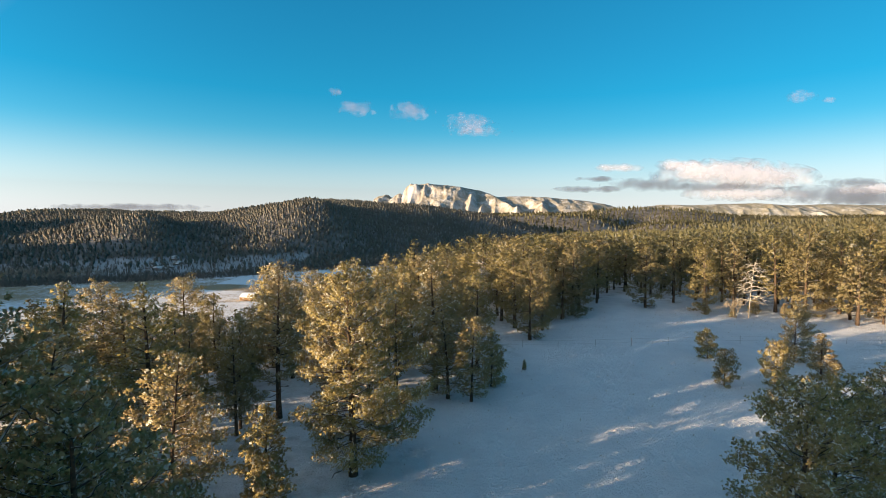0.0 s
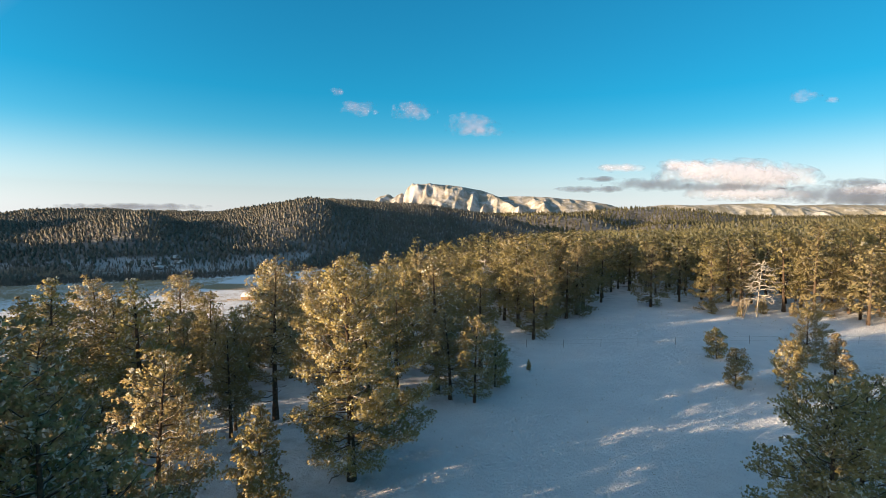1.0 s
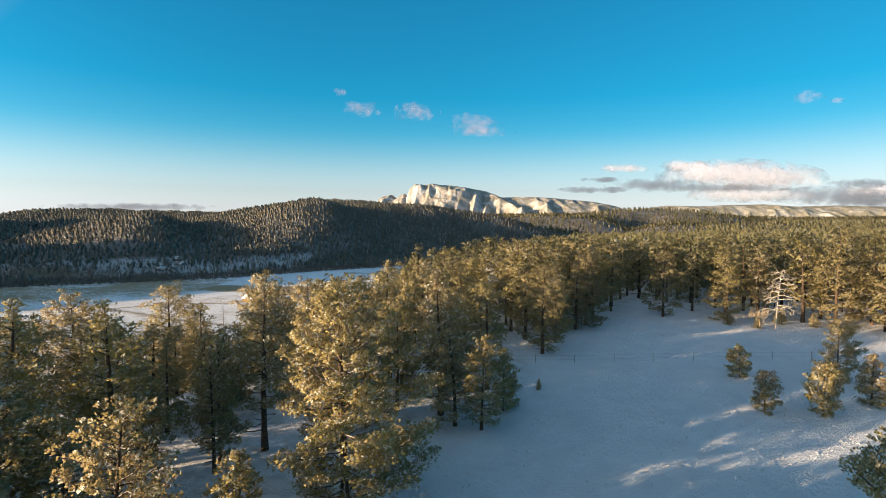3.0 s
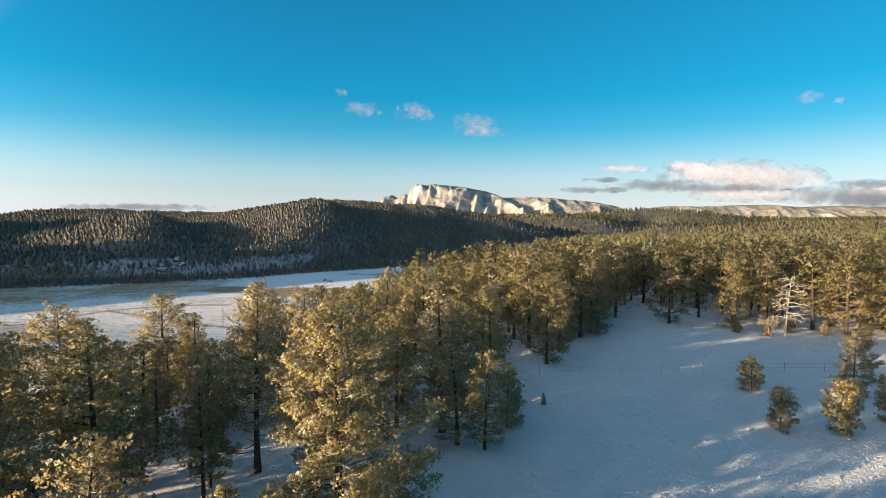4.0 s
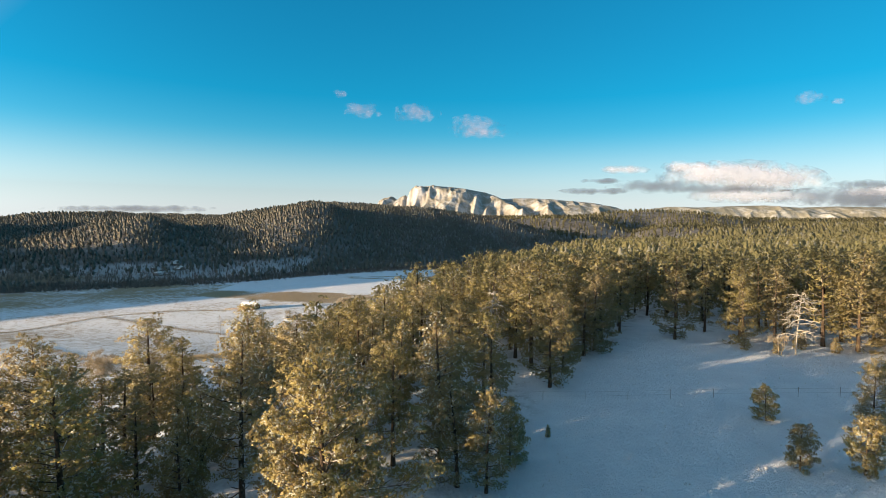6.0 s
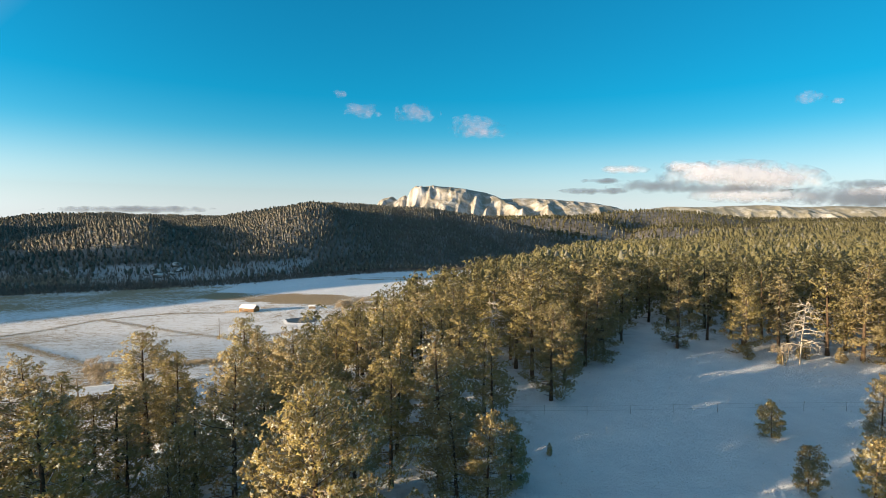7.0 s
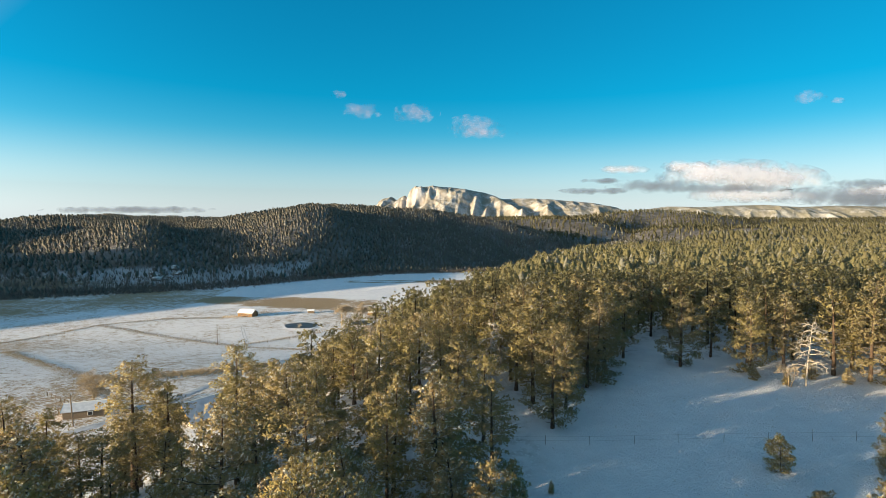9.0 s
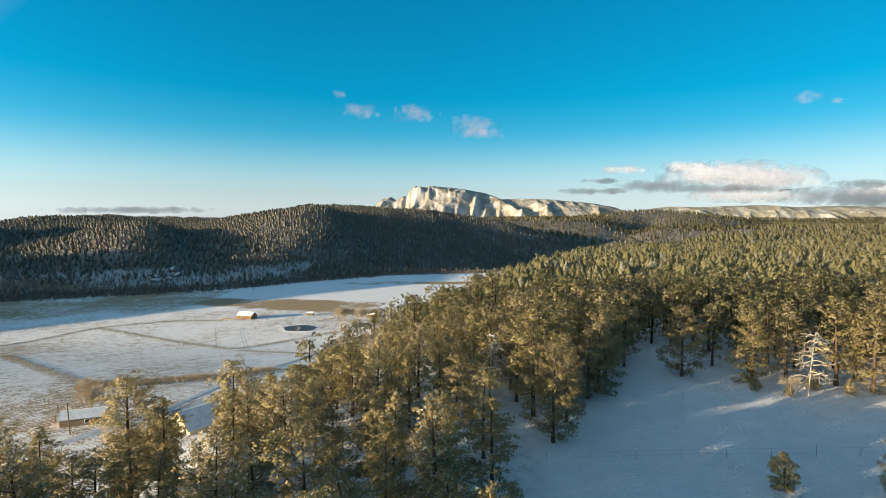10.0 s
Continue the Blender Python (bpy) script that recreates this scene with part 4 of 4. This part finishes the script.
M_STRAW = simple_material("dry_grass_blades", (0.27, 0.205, 0.125), (0.46, 0.36, 0.23), 0.6)
M_BRUSH = simple_material("leafless_brush", (0.10, 0.085, 0.075), (0.24, 0.20, 0.17), 0.2)
M_ROCK = bark_material("snowy_grey_rock", (0.13, 0.11, 0.10), (0.30, 0.26, 0.23))


def slab(bm, x0, x1, y0, y1, z0, z1, m=None):
    """A box into bm, turned by m."""
    r = bmesh.ops.create_cube(bm, size=1.0)["verts"]
    for v in r:
        v.co = Vector(((x0 + x1) / 2 + v.co.x * (x1 - x0), (y0 + y1) / 2 + v.co.y * (y1 - y0), (z0 + z1) / 2 + v.co.z * (z1 - z0)))
        if m is not None:
            v.co = m @ v.co
    return r


def soften(bm, w):
    bmesh.ops.bevel(bm, geom=bm.edges[:], offset=w, segments=1, affect="EDGES")


def box_part(name, dims, material, parent, label="", m=None, bevel=0.02):
    bm = bmesh.new()
    slab(bm, *dims, m)
    if bevel:
        soften(bm, bevel)
    return part(name, bm, material, parent, label)


def house(label, category, x, y, turn, length, width, wall, rise, wall_mat, roof_mat, snow_part, gable_mat, windows, name="house", overhang=0.5):
    """A gabled building; the ridge runs along its own x."""
    root = tagged(new(name), label, category)
    root.matrix_basis = Matrix.Translation((x, y, ground_at(x, y) - 0.3)) @ Matrix.Rotation(radians(turn), 4, "Z")
    L, W = length / 2, width / 2
    for nm, d in (("front_wall", (-L, L, -W, -W + 0.2, 0, wall)), ("back_wall", (-L, L, W - 0.2, W, 0, wall))):
        w = box_part(nm, d, wall_mat, root)
        if wall_mat is M_LOG:
            k = 0
            while 0.15 + k * 0.3 < wall:
                bm = bmesh.new()
                bmesh.ops.create_cone(bm, cap_ends=True, segments=8, radius1=0.15, radius2=0.15, depth=length + 0.5,
                                      matrix=Matrix.Translation((0, -W - 0.02 if nm[0] == "f" else W + 0.02, 0.15 + k * 0.3)) @ Matrix.Rotation(radians(90), 4, "Y"))
                part("log", bm, wall_mat, w)
                k += 1
    for nm, sx in (("left_gable", -1), ("right_gable", 1)):
        bm = bmesh.new()
        xs = (sx * L, sx * (L - 0.2))
        ring = [[bm.verts.new((q, a, b)) for a, b in ((-W + 0.2, 0), (W - 0.2, 0), (W - 0.2, wall), (0, wall + rise), (-W + 0.2, wall))] for q in xs]
        bm.faces.new(ring[0])
        bm.faces.new(ring[1][::-1])
        for k in range(5):
            bm.faces.new((ring[0][k], ring[1][k], ring[1][(k + 1) % 5], ring[0][(k + 1) % 5]))
        bmesh.ops.recalc_face_normals(bm, faces=bm.faces[:])
        part(nm, bm, gable_mat, root)
    slope = math.atan2(rise, W)
    run = math.hypot(rise, W) + overhang
    for nm, sy in (("front_roof", -1), ("back_roof", 1)):
        m = Matrix.Translation((0, 0, wall + rise + 0.06)) @ Matrix.Rotation(-slope * sy, 4, "X")
        d = (-L - overhang, L + overhang, min(0, sy * run), max(0, sy * run), 0, 0.16)
        r = box_part(nm, d, roof_mat, root, "", m)
        if snow_part:
            box_part("snow_cover", (d[0] + 0.08, d[1] - 0.08, d[2] + 0.1, d[3] - 0.1, 0.165, 0.34), M_SNOW, r, "layer of fresh snow", m, 0.06)
        for sx in (-1, 1):
            q = sx * (L + overhang + 0.05)
            box_part("rake_board", (q - 0.05, q + 0.05, d[2], d[3], -0.14, 0.2), M_YELLOW if gable_mat in (M_YELLOW, M_CREAM) else M_TRIM, r, "", m, 0.01)
    box_part("ridge_cap", (-L - overhang, L + overhang, -0.15, 0.15, wall + rise + 0.16, wall + rise + 0.30), M_TRIM, root, "", None, 0.02)
    for wx, wz, side in windows:
        if side == "front":
            fr = box_part("window", (wx - 0.6, wx + 0.6, -W - 0.22, -W + 0.02, wz, wz + 1.1), M_TRIM, root, "white-framed window")
            box_part("pane", (wx - 0.5, wx + 0.5, -W - 0.24, -W - 0.225, wz + 0.1, wz + 1.0), M_GLASS, fr, "", None, 0)
        else:
            fr = box_part("window", (-L - 0.1, -L + 0.05, wx - 0.55, wx + 0.55, wz, wz + 1.1), M_TRIM, root, "white-framed window")
            box_part("pane", (-L - 0.12, -L - 0.103, wx - 0.45, wx + 0.45, wz + 0.1, wz + 1.0), M_GLASS, fr, "", None, 0)
    box_part("door", (-L - 0.09, -L + 0.02, -W * 0.35 - 0.5, -W * 0.35 + 0.5, 0.3, 2.3), M_POST, root, "plain wooden door")
    return root


house("log cabin with snow-covered roof on the open field", "cabin", -155.5, 410, -16, 12.5, 7.0, 3.0, 2.3, M_LOG, M_POST, True, M_LOG, ((-3, 1.1, "front"), (2.5, 1.1, "front")), "cabin")
house("steep-roofed house with ochre gable and frosted roof", "house", -64.5, 148.5, 56, 11.5, 8.0, 2.0, 3.6, M_CREAM, M_METAL, False, M_CREAM, ((-1.8, 0.8, "gable"), (1.8, 0.8, "gable"), (0.0, 2.9, "gable"), (2.0, 0.7, "front")), overhang=0.8)
house("low shed with ochre end wall and frosted roof", "shed", -97.5, 150.5, 20, 9.5, 5.2, 2.4, 1.3, M_POST, M_METAL, False, M_YELLOW, ((1.5, 0.9, "front"),), "shed")
house("small farm outbuilding beside the frozen pond", "outbuilding", -110, 424, 8, 5.0, 3.5, 2.0, 1.0, M_POST, M_POST, True, M_POST, (), "outbuilding", 0.3)
house("small lit farm building beyond the trees", "outbuilding", -59, 415, -20, 6.0, 4.0, 2.2, 1.2, M_LOG, M_POST, True, M_LOG, (), "outbuilding", 0.3)


def round_post(name, x, y, h, r, material, parent, z=None, lean=0.0):
    bm = bmesh.new()
    bmesh.ops.create_cone(bm, cap_ends=True, segments=7, radius1=r, radius2=r * 0.85, depth=h + 0.3)
    z = ground_at(x, y) if z is None else z
    for v in bm.verts:
        v.co = Vector((x + v.co.x + lean * (v.co.z + h / 2), y + v.co.y, z + v.co.z + h / 2 - 0.15))
    return part(name, bm, material, parent)


def fence(label, points, gap, h, r, material, rails, rail_mat):
    """Posts along a polyline, with wires or rails between."""
    root = tagged(new("fence"), label, "fence")
    spots, carry = [], 0.0
    for (x0, y0), (x1, y1) in zip(points, points[1:]):
        d = math.hypot(x1 - x0, y1 - y0)
        k = carry
        while k < d:
            spots.append((x0 + (x1 - x0) * k / d, y0 + (y1 - y0) * k / d))
            k += gap
        carry = k - d
    for q, (x, y) in enumerate(spots):
        round_post("post", x, y, h * (0.92 + 0.14 * ((q * 37) % 10) / 10), r, material, root, None, 0.03 * math.sin(q * 2.7))
    for f in rails:
        path = [(x, y, ground_at(x, y) + h * f) for x, y in spots]
        v, t = tube(np.array(path), np.full(len(path), 0.008 if rail_mat is M_STEEL else r * 0.6), 3)
        ob = new("wire" if rail_mat is M_STEEL else "rail", raw_mesh("rail", v, t, rail_mat))
        ob.parent = root
    return root


fence("thin steel-post wire fence across the snowy clearing", [(7, 81.6), (40, 81.2), (98, 82.5)], 5.8, 1.3, 0.03, M_STEEL, (0.45, 0.9), M_STEEL)
fence("split-log fence beside the cabin", [(-171, 402), (-160, 403.5)], 1.5, 1.7, 0.22, M_YELLOW, (0.75,), M_LOG)
fence("weathered post fence along the field track", [(-123, 305), (-103, 322), (-84, 352), (-70, 372)], 5.0, 1.4, 0.13, M_POST, (0.5, 0.85), M_STEEL)
fence("weathered post fence along the ditch in the field", [(-247, 373), (-123, 305)], 9.0, 1.3, 0.11, M_POST, (0.8,), M_STEEL)
fence("old fence posts near the shed", [(-122, 168), (-108, 158), (-104, 146)], 3.5, 1.4, 0.12, M_POST, (0.8,), M_POST)


def pole(label, x, y, h, arm, lean=0.0):
    root = tagged(new("utility_pole"), label, "pole", "utility poles")
    root.matrix_basis = Matrix.Translation((x, y, ground_at(x, y)))
    round_post("shaft", 0, 0, h, 0.17, M_POST, root, 0.0, lean)
    if arm:
        box_part("crossarm", (-1.1 + lean * h, 1.1 + lean * h, -0.08, 0.08, h - 0.7, h - 0.5), M_POST, root)
        for q in (-0.95, 0.95):
            bm = bmesh.new()
            bmesh.ops.create_cone(bm, cap_ends=True, segments=6, radius1=0.08, radius2=0.05, depth=0.22, matrix=Matrix.Translation((q + lean * h, 0, h - 0.39)))
            part("insulator", bm, M_METAL, root)
    return root


pole("slender wooden utility pole in the field", -133, 307, 12.0, False)
pole("leaning wooden utility pole by the shed", -95.0, 142, 8.2, True, -0.06)


def strip(name, label, category, points, width, lift, material):
    """A band that lies on the ground along a polyline."""
    pts = np.array(points, float)
    d = np.concatenate([[0], np.cumsum(np.hypot(*np.diff(pts, axis=0).T))])
    q = np.arange(0, d[-1], 2.0)
    c = np.stack([np.interp(q, d, pts[:, 0]), np.interp(q, d, pts[:, 1])], 1)
    t = np.gradient(c, axis=0)
    t /= np.linalg.norm(t, axis=1)[:, None]
    nrm = np.stack([-t[:, 1], t[:, 0]], 1)
    rows = np.stack([c + nrm * width * f for f in (-0.5, -0.25, 0.25, 0.5)], 1)
    z = land(rows[..., 0], rows[..., 1]) + np.array([-0.1, lift, lift, -0.1])
    v = np.concatenate([rows, z[..., None]], 2).reshape(-1, 3)
    i = np.arange(len(q) * 4).reshape(-1, 4)
    a, b, e, g = i[:-1, :-1].ravel(), i[:-1, 1:].ravel(), i[1:, 1:].ravel(), i[1:, :-1].ravel()
    tri = np.concatenate([np.stack([a, e, b], 1), np.stack([a, g, e], 1)])
    return tagged(new(name, raw_mesh(name, v, tri, material, True)), label, category, kind="structure")


strip("road", "packed snowy road below the trees", "road", [(-108, 118), (-94, 136), (-82, 154), (-79, 186), (-76, 228), (-71, 290), (-69, 339), (-64, 400)], 5.0, 0.07, M_ROAD)


def pond(label, x, y, a, b, name="pond"):
    """Dark ice with a bank of snow round it."""
    root = tagged(new(name), label, "pond", kind="structure")
    z = ground_at(x, y)
    k = np.linspace(0, 2 * np.pi, 48, endpoint=False)
    wob = 1 + 0.09 * np.sin(2 * k + x) + 0.07 * np.sin(5 * k) + 0.03 * np.sin(11 * k)
    rim = np.stack([x + a * wob * np.cos(k), y + b * wob * np.sin(k), np.full(48, z + 0.35)], 1)
    v = np.concatenate([rim, [[x, y, z + 0.35]]])
    tri = np.array([[j, (j + 1) % 48, 48] for j in range(48)])
    ob = new("ice", raw_mesh("ice", v, tri, M_ICE))
    ob.parent = root
    rings = []
    for f, up in ((0.98, 0.3), (1.03, 0.36), (1.10, 0.26), (1.35, -0.25)):
        rings.append(np.stack([x + a * f * wob * np.cos(k), y + b * f * wob * np.sin(k), z + up * (1 + 0.25 * np.sin(5 * k + up))], 1))
    v = np.concatenate(rings)
    i = np.arange(4 * 48).reshape(4, 48)
    p0, q0 = i[:-1], i[1:]
    p1, q1 = np.roll(p0, -1, 1), np.roll(q0, -1, 1)
    tri = np.concatenate([np.stack([p0, q1, p1], -1).reshape(-1, 3), np.stack([p0, q0, q1], -1).reshape(-1, 3)])
    ob = new("bank", raw_mesh("bank", v, tri, M_GROUND, True))
    ob.parent = root
    return root


pond("frozen dark pond with a low snowy bank", -103, 371, 12.5, 10.0)
pond("small frozen pool beside the bare trees", -62, 381, 7.0, 9.0)


def bare_tree(label, x, y, h, seed, spread=0.55, levels=4, name="bare_tree"):
    """A leafless tree: forking boughs and fine twigs."""
    rng4 = np.random.default_rng(seed)
    wood, twigs, ends = [], [], []

    def grow(p, d, ln, r, lev):
        s = np.linspace(0, 1, 4)
        bend = rng4.normal(size=3) * 0.14
        pts = p + np.outer(s, d) * ln + np.outer(s ** 2, bend) * ln
        (wood if lev > 2 else twigs).append(tube(pts, r * (1 - 0.45 * s), 5 if lev > 3 else 3))
        if lev == 0:
            ends.append(pts[-1])
            return
        for k in range(4 if lev > 1 else 5):
            e = d + rng4.normal(size=3) * spread + np.array([0, 0, 0.12])
            e /= np.linalg.norm(e)
            at = pts[-1] if k < 2 else pts[2] + (pts[3] - pts[2]) * rng4.uniform(0, 1)
            grow(at, e, ln * rng4.uniform(0.55, 0.8), r * 0.5, lev - 1)
    root = tagged(new(name), label, "tree", "leafless trees")
    root.matrix_basis = Matrix.Translation((x, y, ground_at(x, y) - 0.1))
    for q in range(2):
        d = np.array([rng4.normal() * 0.25, rng4.normal() * 0.25, 1.0])
        grow(np.array([q * 0.3, 0, 0.0]), d / np.linalg.norm(d), h * 0.30, h * 0.022, levels)
    tips = np.array(ends)
    twigs.append(tufts(rng4, tips, np.tile([[0, 0, 0.6]], (len(tips), 1)), np.full(len(tips), h * 0.075), 9, 0.035))
    for nm, bits in (("trunk", wood), ("branchwork", twigs)):
        v, t = joined(bits)
        ob = new(nm, raw_mesh(nm, v, t, M_TWIG))
        ob.parent = root
    return root


bare_tree("tall leafless cottonwood beside the shed", -102.5, 160, 13.5, 3)
bare_tree("pale leafless cottonwood at the edge of the slope", -20, 150, 6.8 - ground_at(-20, 150), 14, 0.5)
bare_tree("broad leafless willow beside the pond", -75, 374, 18, 4, 0.6)
bare_tree("leafless willow beside the frozen pool", -66, 398, 14, 5, 0.6)
bare_tree("small leafless tree near the forest edge", -45, 420, 9, 6, 0.6, 3)
bare_tree("leafless shrub at the pond's rim", -101, 360, 5, 7, 0.6, 3)
bare_tree("leafless shrub beside the road", -68, 335, 5, 8, 0.7, 3)


def snag(x, y, h, seed=77, label="dead bleached pine with bare arching limbs"):
    """A dead standing pine with bleached arching limbs."""
    rng5 = np.random.default_rng(seed)
    root = tagged(new("dead_tree"), label, "tree")
    root.matrix_basis = Matrix.Translation((x, y, ground_at(x, y) - 0.1))
    zz = np.linspace(0, 1, 9)
    path = np.stack([1.0 * zz ** 1.5, 0.2 * zz, h * zz], 1)
    v, t = tube(path, 0.13 * (1 - zz) ** 0.8 + 0.03, 7)
    ob = new("trunk", raw_mesh("trunk", v, t, M_SNAG, True))
    ob.parent = root
    for k in range(24):
        f = 0.25 + 0.73 * (k + rng5.uniform()) / 24
        ang = k * 2.4 + rng5.uniform(-0.9, 0.9)
        reach = 4.3 * (1 - f) ** 0.55 * rng5.uniform(0.65, 1.1) + 0.5
        p0 = np.array([np.interp(f, zz, path[:, i]) for i in range(3)])
        s = np.linspace(0, 1, 6)
        d = np.array([math.cos(ang), math.sin(ang), 0])
        curve = p0 + np.outer(s * reach, d) + np.outer(reach * (rng5.uniform(0.15, 0.6) * s - rng5.uniform(0.35, 0.75) * s ** 2.2), [0, 0, 1])
        curve[1:] += rng5.normal(size=(5, 3)) * 0.17
        bits = [tube(curve, 0.08 * (1 - 0.75 * s) + 0.02, 4)]
        for q in range(9):
            e = rng5.uniform(0.3, 1.0)
            c = np.array([np.interp(e, s, curve[:, i]) for i in range(3)])
            w = d * 0.6 + rng5.normal(size=3) * 0.6 + np.array([0, 0, -0.15])
            w *= rng5.uniform(0.5, 1.3)
            bits.append(tube(np.stack([c, c + w * 0.6 + [0, 0, 0.1], c + w]), [0.035, 0.025, 0.012], 3))
        v, t = joined(bits)
        ob = new("limb", raw_mesh("limb", v, t, M_SNAG))
        ob.parent = root
    return root


snag(62.8, 104.5, 11.5)
snag(6.8, 101.0, 12.6 - ground_at(6.8, 101.0), 78, "slender dead pine among the living trees")
snag_b = bare_tree("small dead sapling beside the bleached pine", 59.5, 104.0, 5.5, 12, 0.6, 3, "dead_sapling")


def blades_along(name, label, lines, width, per_metre, h, material, seed, category="grass"):
    """Tufts of upright dry blades on bands of ground: one mesh."""
    rng6 = np.random.default_rng(seed)
    xs, ys = [], []
    for (x0, y0), (x1, y1) in lines:
        d = math.hypot(x1 - x0, y1 - y0)
        n = max(1, int(d * per_metre))
        f = rng6.uniform(0, 1, n)
        off = rng6.normal(size=n) * width * 0.4
        xs.append(x0 + (x1 - x0) * f - (y1 - y0) / max(d, 0.1) * off)
        ys.append(y0 + (y1 - y0) * f + (x1 - x0) / max(d, 0.1) * off)
    x, y = np.concatenate(xs), np.concatenate(ys)
    z = land(x, y)
    c = np.stack([x, y, z - 0.05], 1)
    hh = h * rng6.uniform(0.5, 1.2, len(x))
    v, t = tufts(rng6, c, np.tile([[0, 0, 2.2]], (len(x), 1)), hh, 5, 0.06, 0.55)
    return tagged(new(name, raw_mesh(name, v, t, material)), label, category, kind="stuff")


blades_along("ditch_grass", "tall dry grass along ditches and fence lines",
             [((-247, 373), (-123, 305)), ((-264, 316), (-247, 373)), ((-330, 275), (-264, 316)), ((-247, 373), (-210, 398)), ((-210, 398), (-170, 402)),
              ((-233, 281), (-133, 197)), ((-123, 305), (-84, 352)), ((-118, 300), (-62, 285)), ((-84, 352), (-60, 372))], 4.6, 22, 0.6, M_STRAW, 61)
blades_along("brush_bank", "thick dry brush on the bank behind the house",
             [((-128, 190), (-106, 198)), ((-106, 198), (-84, 212)), ((-84, 212), (-74, 232))], 10.0, 38, 1.1, M_STRAW, 62)
blades_along("meadow_grass", "scattered dry grass tips in the snow",
             [((0, 62), (70, 72)), ((8, 88), (85, 98)), ((5, 50), (48, 58)), ((-20, 42), (0, 50)), ((20, 100), (80, 112))], 14.0, 3.0, 0.28, M_STRAW, 63)
blades_along("foot_brush", "grey leafless brush at the foot of the hill",
             [((-520, 470), (-420, 507)), ((-420, 507), (-300, 567)), ((-300, 567), (-243, 602)), ((-243, 602), (-189, 668)), ((-189, 668), (-86, 752)), ((-86, 752), (75, 798)), ((75, 798), (220, 830))], 22.0, 9, 4.5, M_BRUSH, 64, "brush")


def boulder(x, y, r, seed):
    rng7 = np.random.default_rng(seed)
    bm = bmesh.new()
    bmesh.ops.create_icosphere(bm, subdivisions=2, radius=r)
    for v in bm.verts:
        n = noise.fractal(v.co / r * 1.3 + Vector((seed * 3.1, 0, 0)), 0.8, 2.0, 3)
        v.co *= 1 + 0.3 * n
        v.co.z *= 0.6
    ob = part("boulder", bm, M_ROCK)
    ob.location = (x, y, ground_at(x, y) + r * 0.1)
    ob.rotation_euler = (0, 0, float(rng7.uniform(0, 6)))
    tagged(ob, "snow-dusted boulder at the foot of the hill", "rock", "boulders below the hill")


rock_rng = np.random.default_rng(9)
for k in range(18):
    bx, by = -335 + float(rock_rng.normal() * 17), 612 + float(rock_rng.normal() * 11)
    boulder(bx, by, 2.0 + 4.5 * float(rock_rng.uniform()) ** 2, k)


def snow_lumps(n, seed):
    """Low tussocks under the snow of the clearing, which catch the low sun."""
    rng8 = np.random.default_rng(seed)
    x, y = rng8.uniform(-24, 92, n), rng8.uniform(30, 124, n)
    ok = in_meadow(x, y, -3.0)
    x, y = x[ok], y[ok]
    m, k = len(x), 5
    r = rng8.uniform(0.10, 0.30, m)
    hgt = r * rng8.uniform(0.35, 0.75, m)
    a = rng8.uniform(0, 6.28, (m, 1)) + np.arange(k)[None] * 2 * np.pi / k
    z = land(x, y)
    rim = np.stack([x[:, None] + r[:, None] * np.cos(a), y[:, None] + r[:, None] * np.sin(a), np.broadcast_to((z - 0.06)[:, None], (m, k))], -1)
    tip = np.stack([x, y, z + hgt], -1)[:, None]
    v = np.concatenate([rim, tip], 1).reshape(-1, 3)
    b = (np.arange(m) * (k + 1))[:, None]
    q = np.arange(k)[None]
    t = np.stack([b + q, b + (q + 1) % k, np.broadcast_to(b + k, (m, k))], -1).reshape(-1, 3)
    return tagged(new("snow_tussocks", raw_mesh("snow_tussocks", v, t, M_GROUND, True)), "small snowy tussocks on the clearing", "snow", kind="stuff")


snow_lumps(24000, 91)


def leafless_woods(n, seed):
    """Grey stems and twigs of the woods below the hill: one mesh."""
    rng9 = np.random.default_rng(seed)
    x, y = rng9.uniform(-640, -190, n), rng9.uniform(380, 780, n)
    ok = bare_wood(x, y) & sees(x, y, 30)
    x, y = x[ok], y[ok]
    c = np.stack([x, y, land(x, y) - 0.2], 1)
    hh = rng9.uniform(3.5, 9.0, len(x))
    v, t = tufts(rng9, c, np.tile([[0, 0, 3.2]], (len(x), 1)), hh, 6, 0.035, 0.42)
    return tagged(new("leafless_woods", raw_mesh("leafless_woods", v, t, M_BRUSH)), "grey leafless woods at the foot of the hill", "woods", kind="stuff")


leafless_woods(9000, 17)
for off in (-0.9, 0.9):
    strip("wheel_track", "wheel track in the snow towards the cabin", "track", [(-114 + off, 303), (-121 + off, 320), (-131 + off, 341), (-141 + off, 363), (-146 + off, 378)], 0.5, 0.04, M_ROAD)
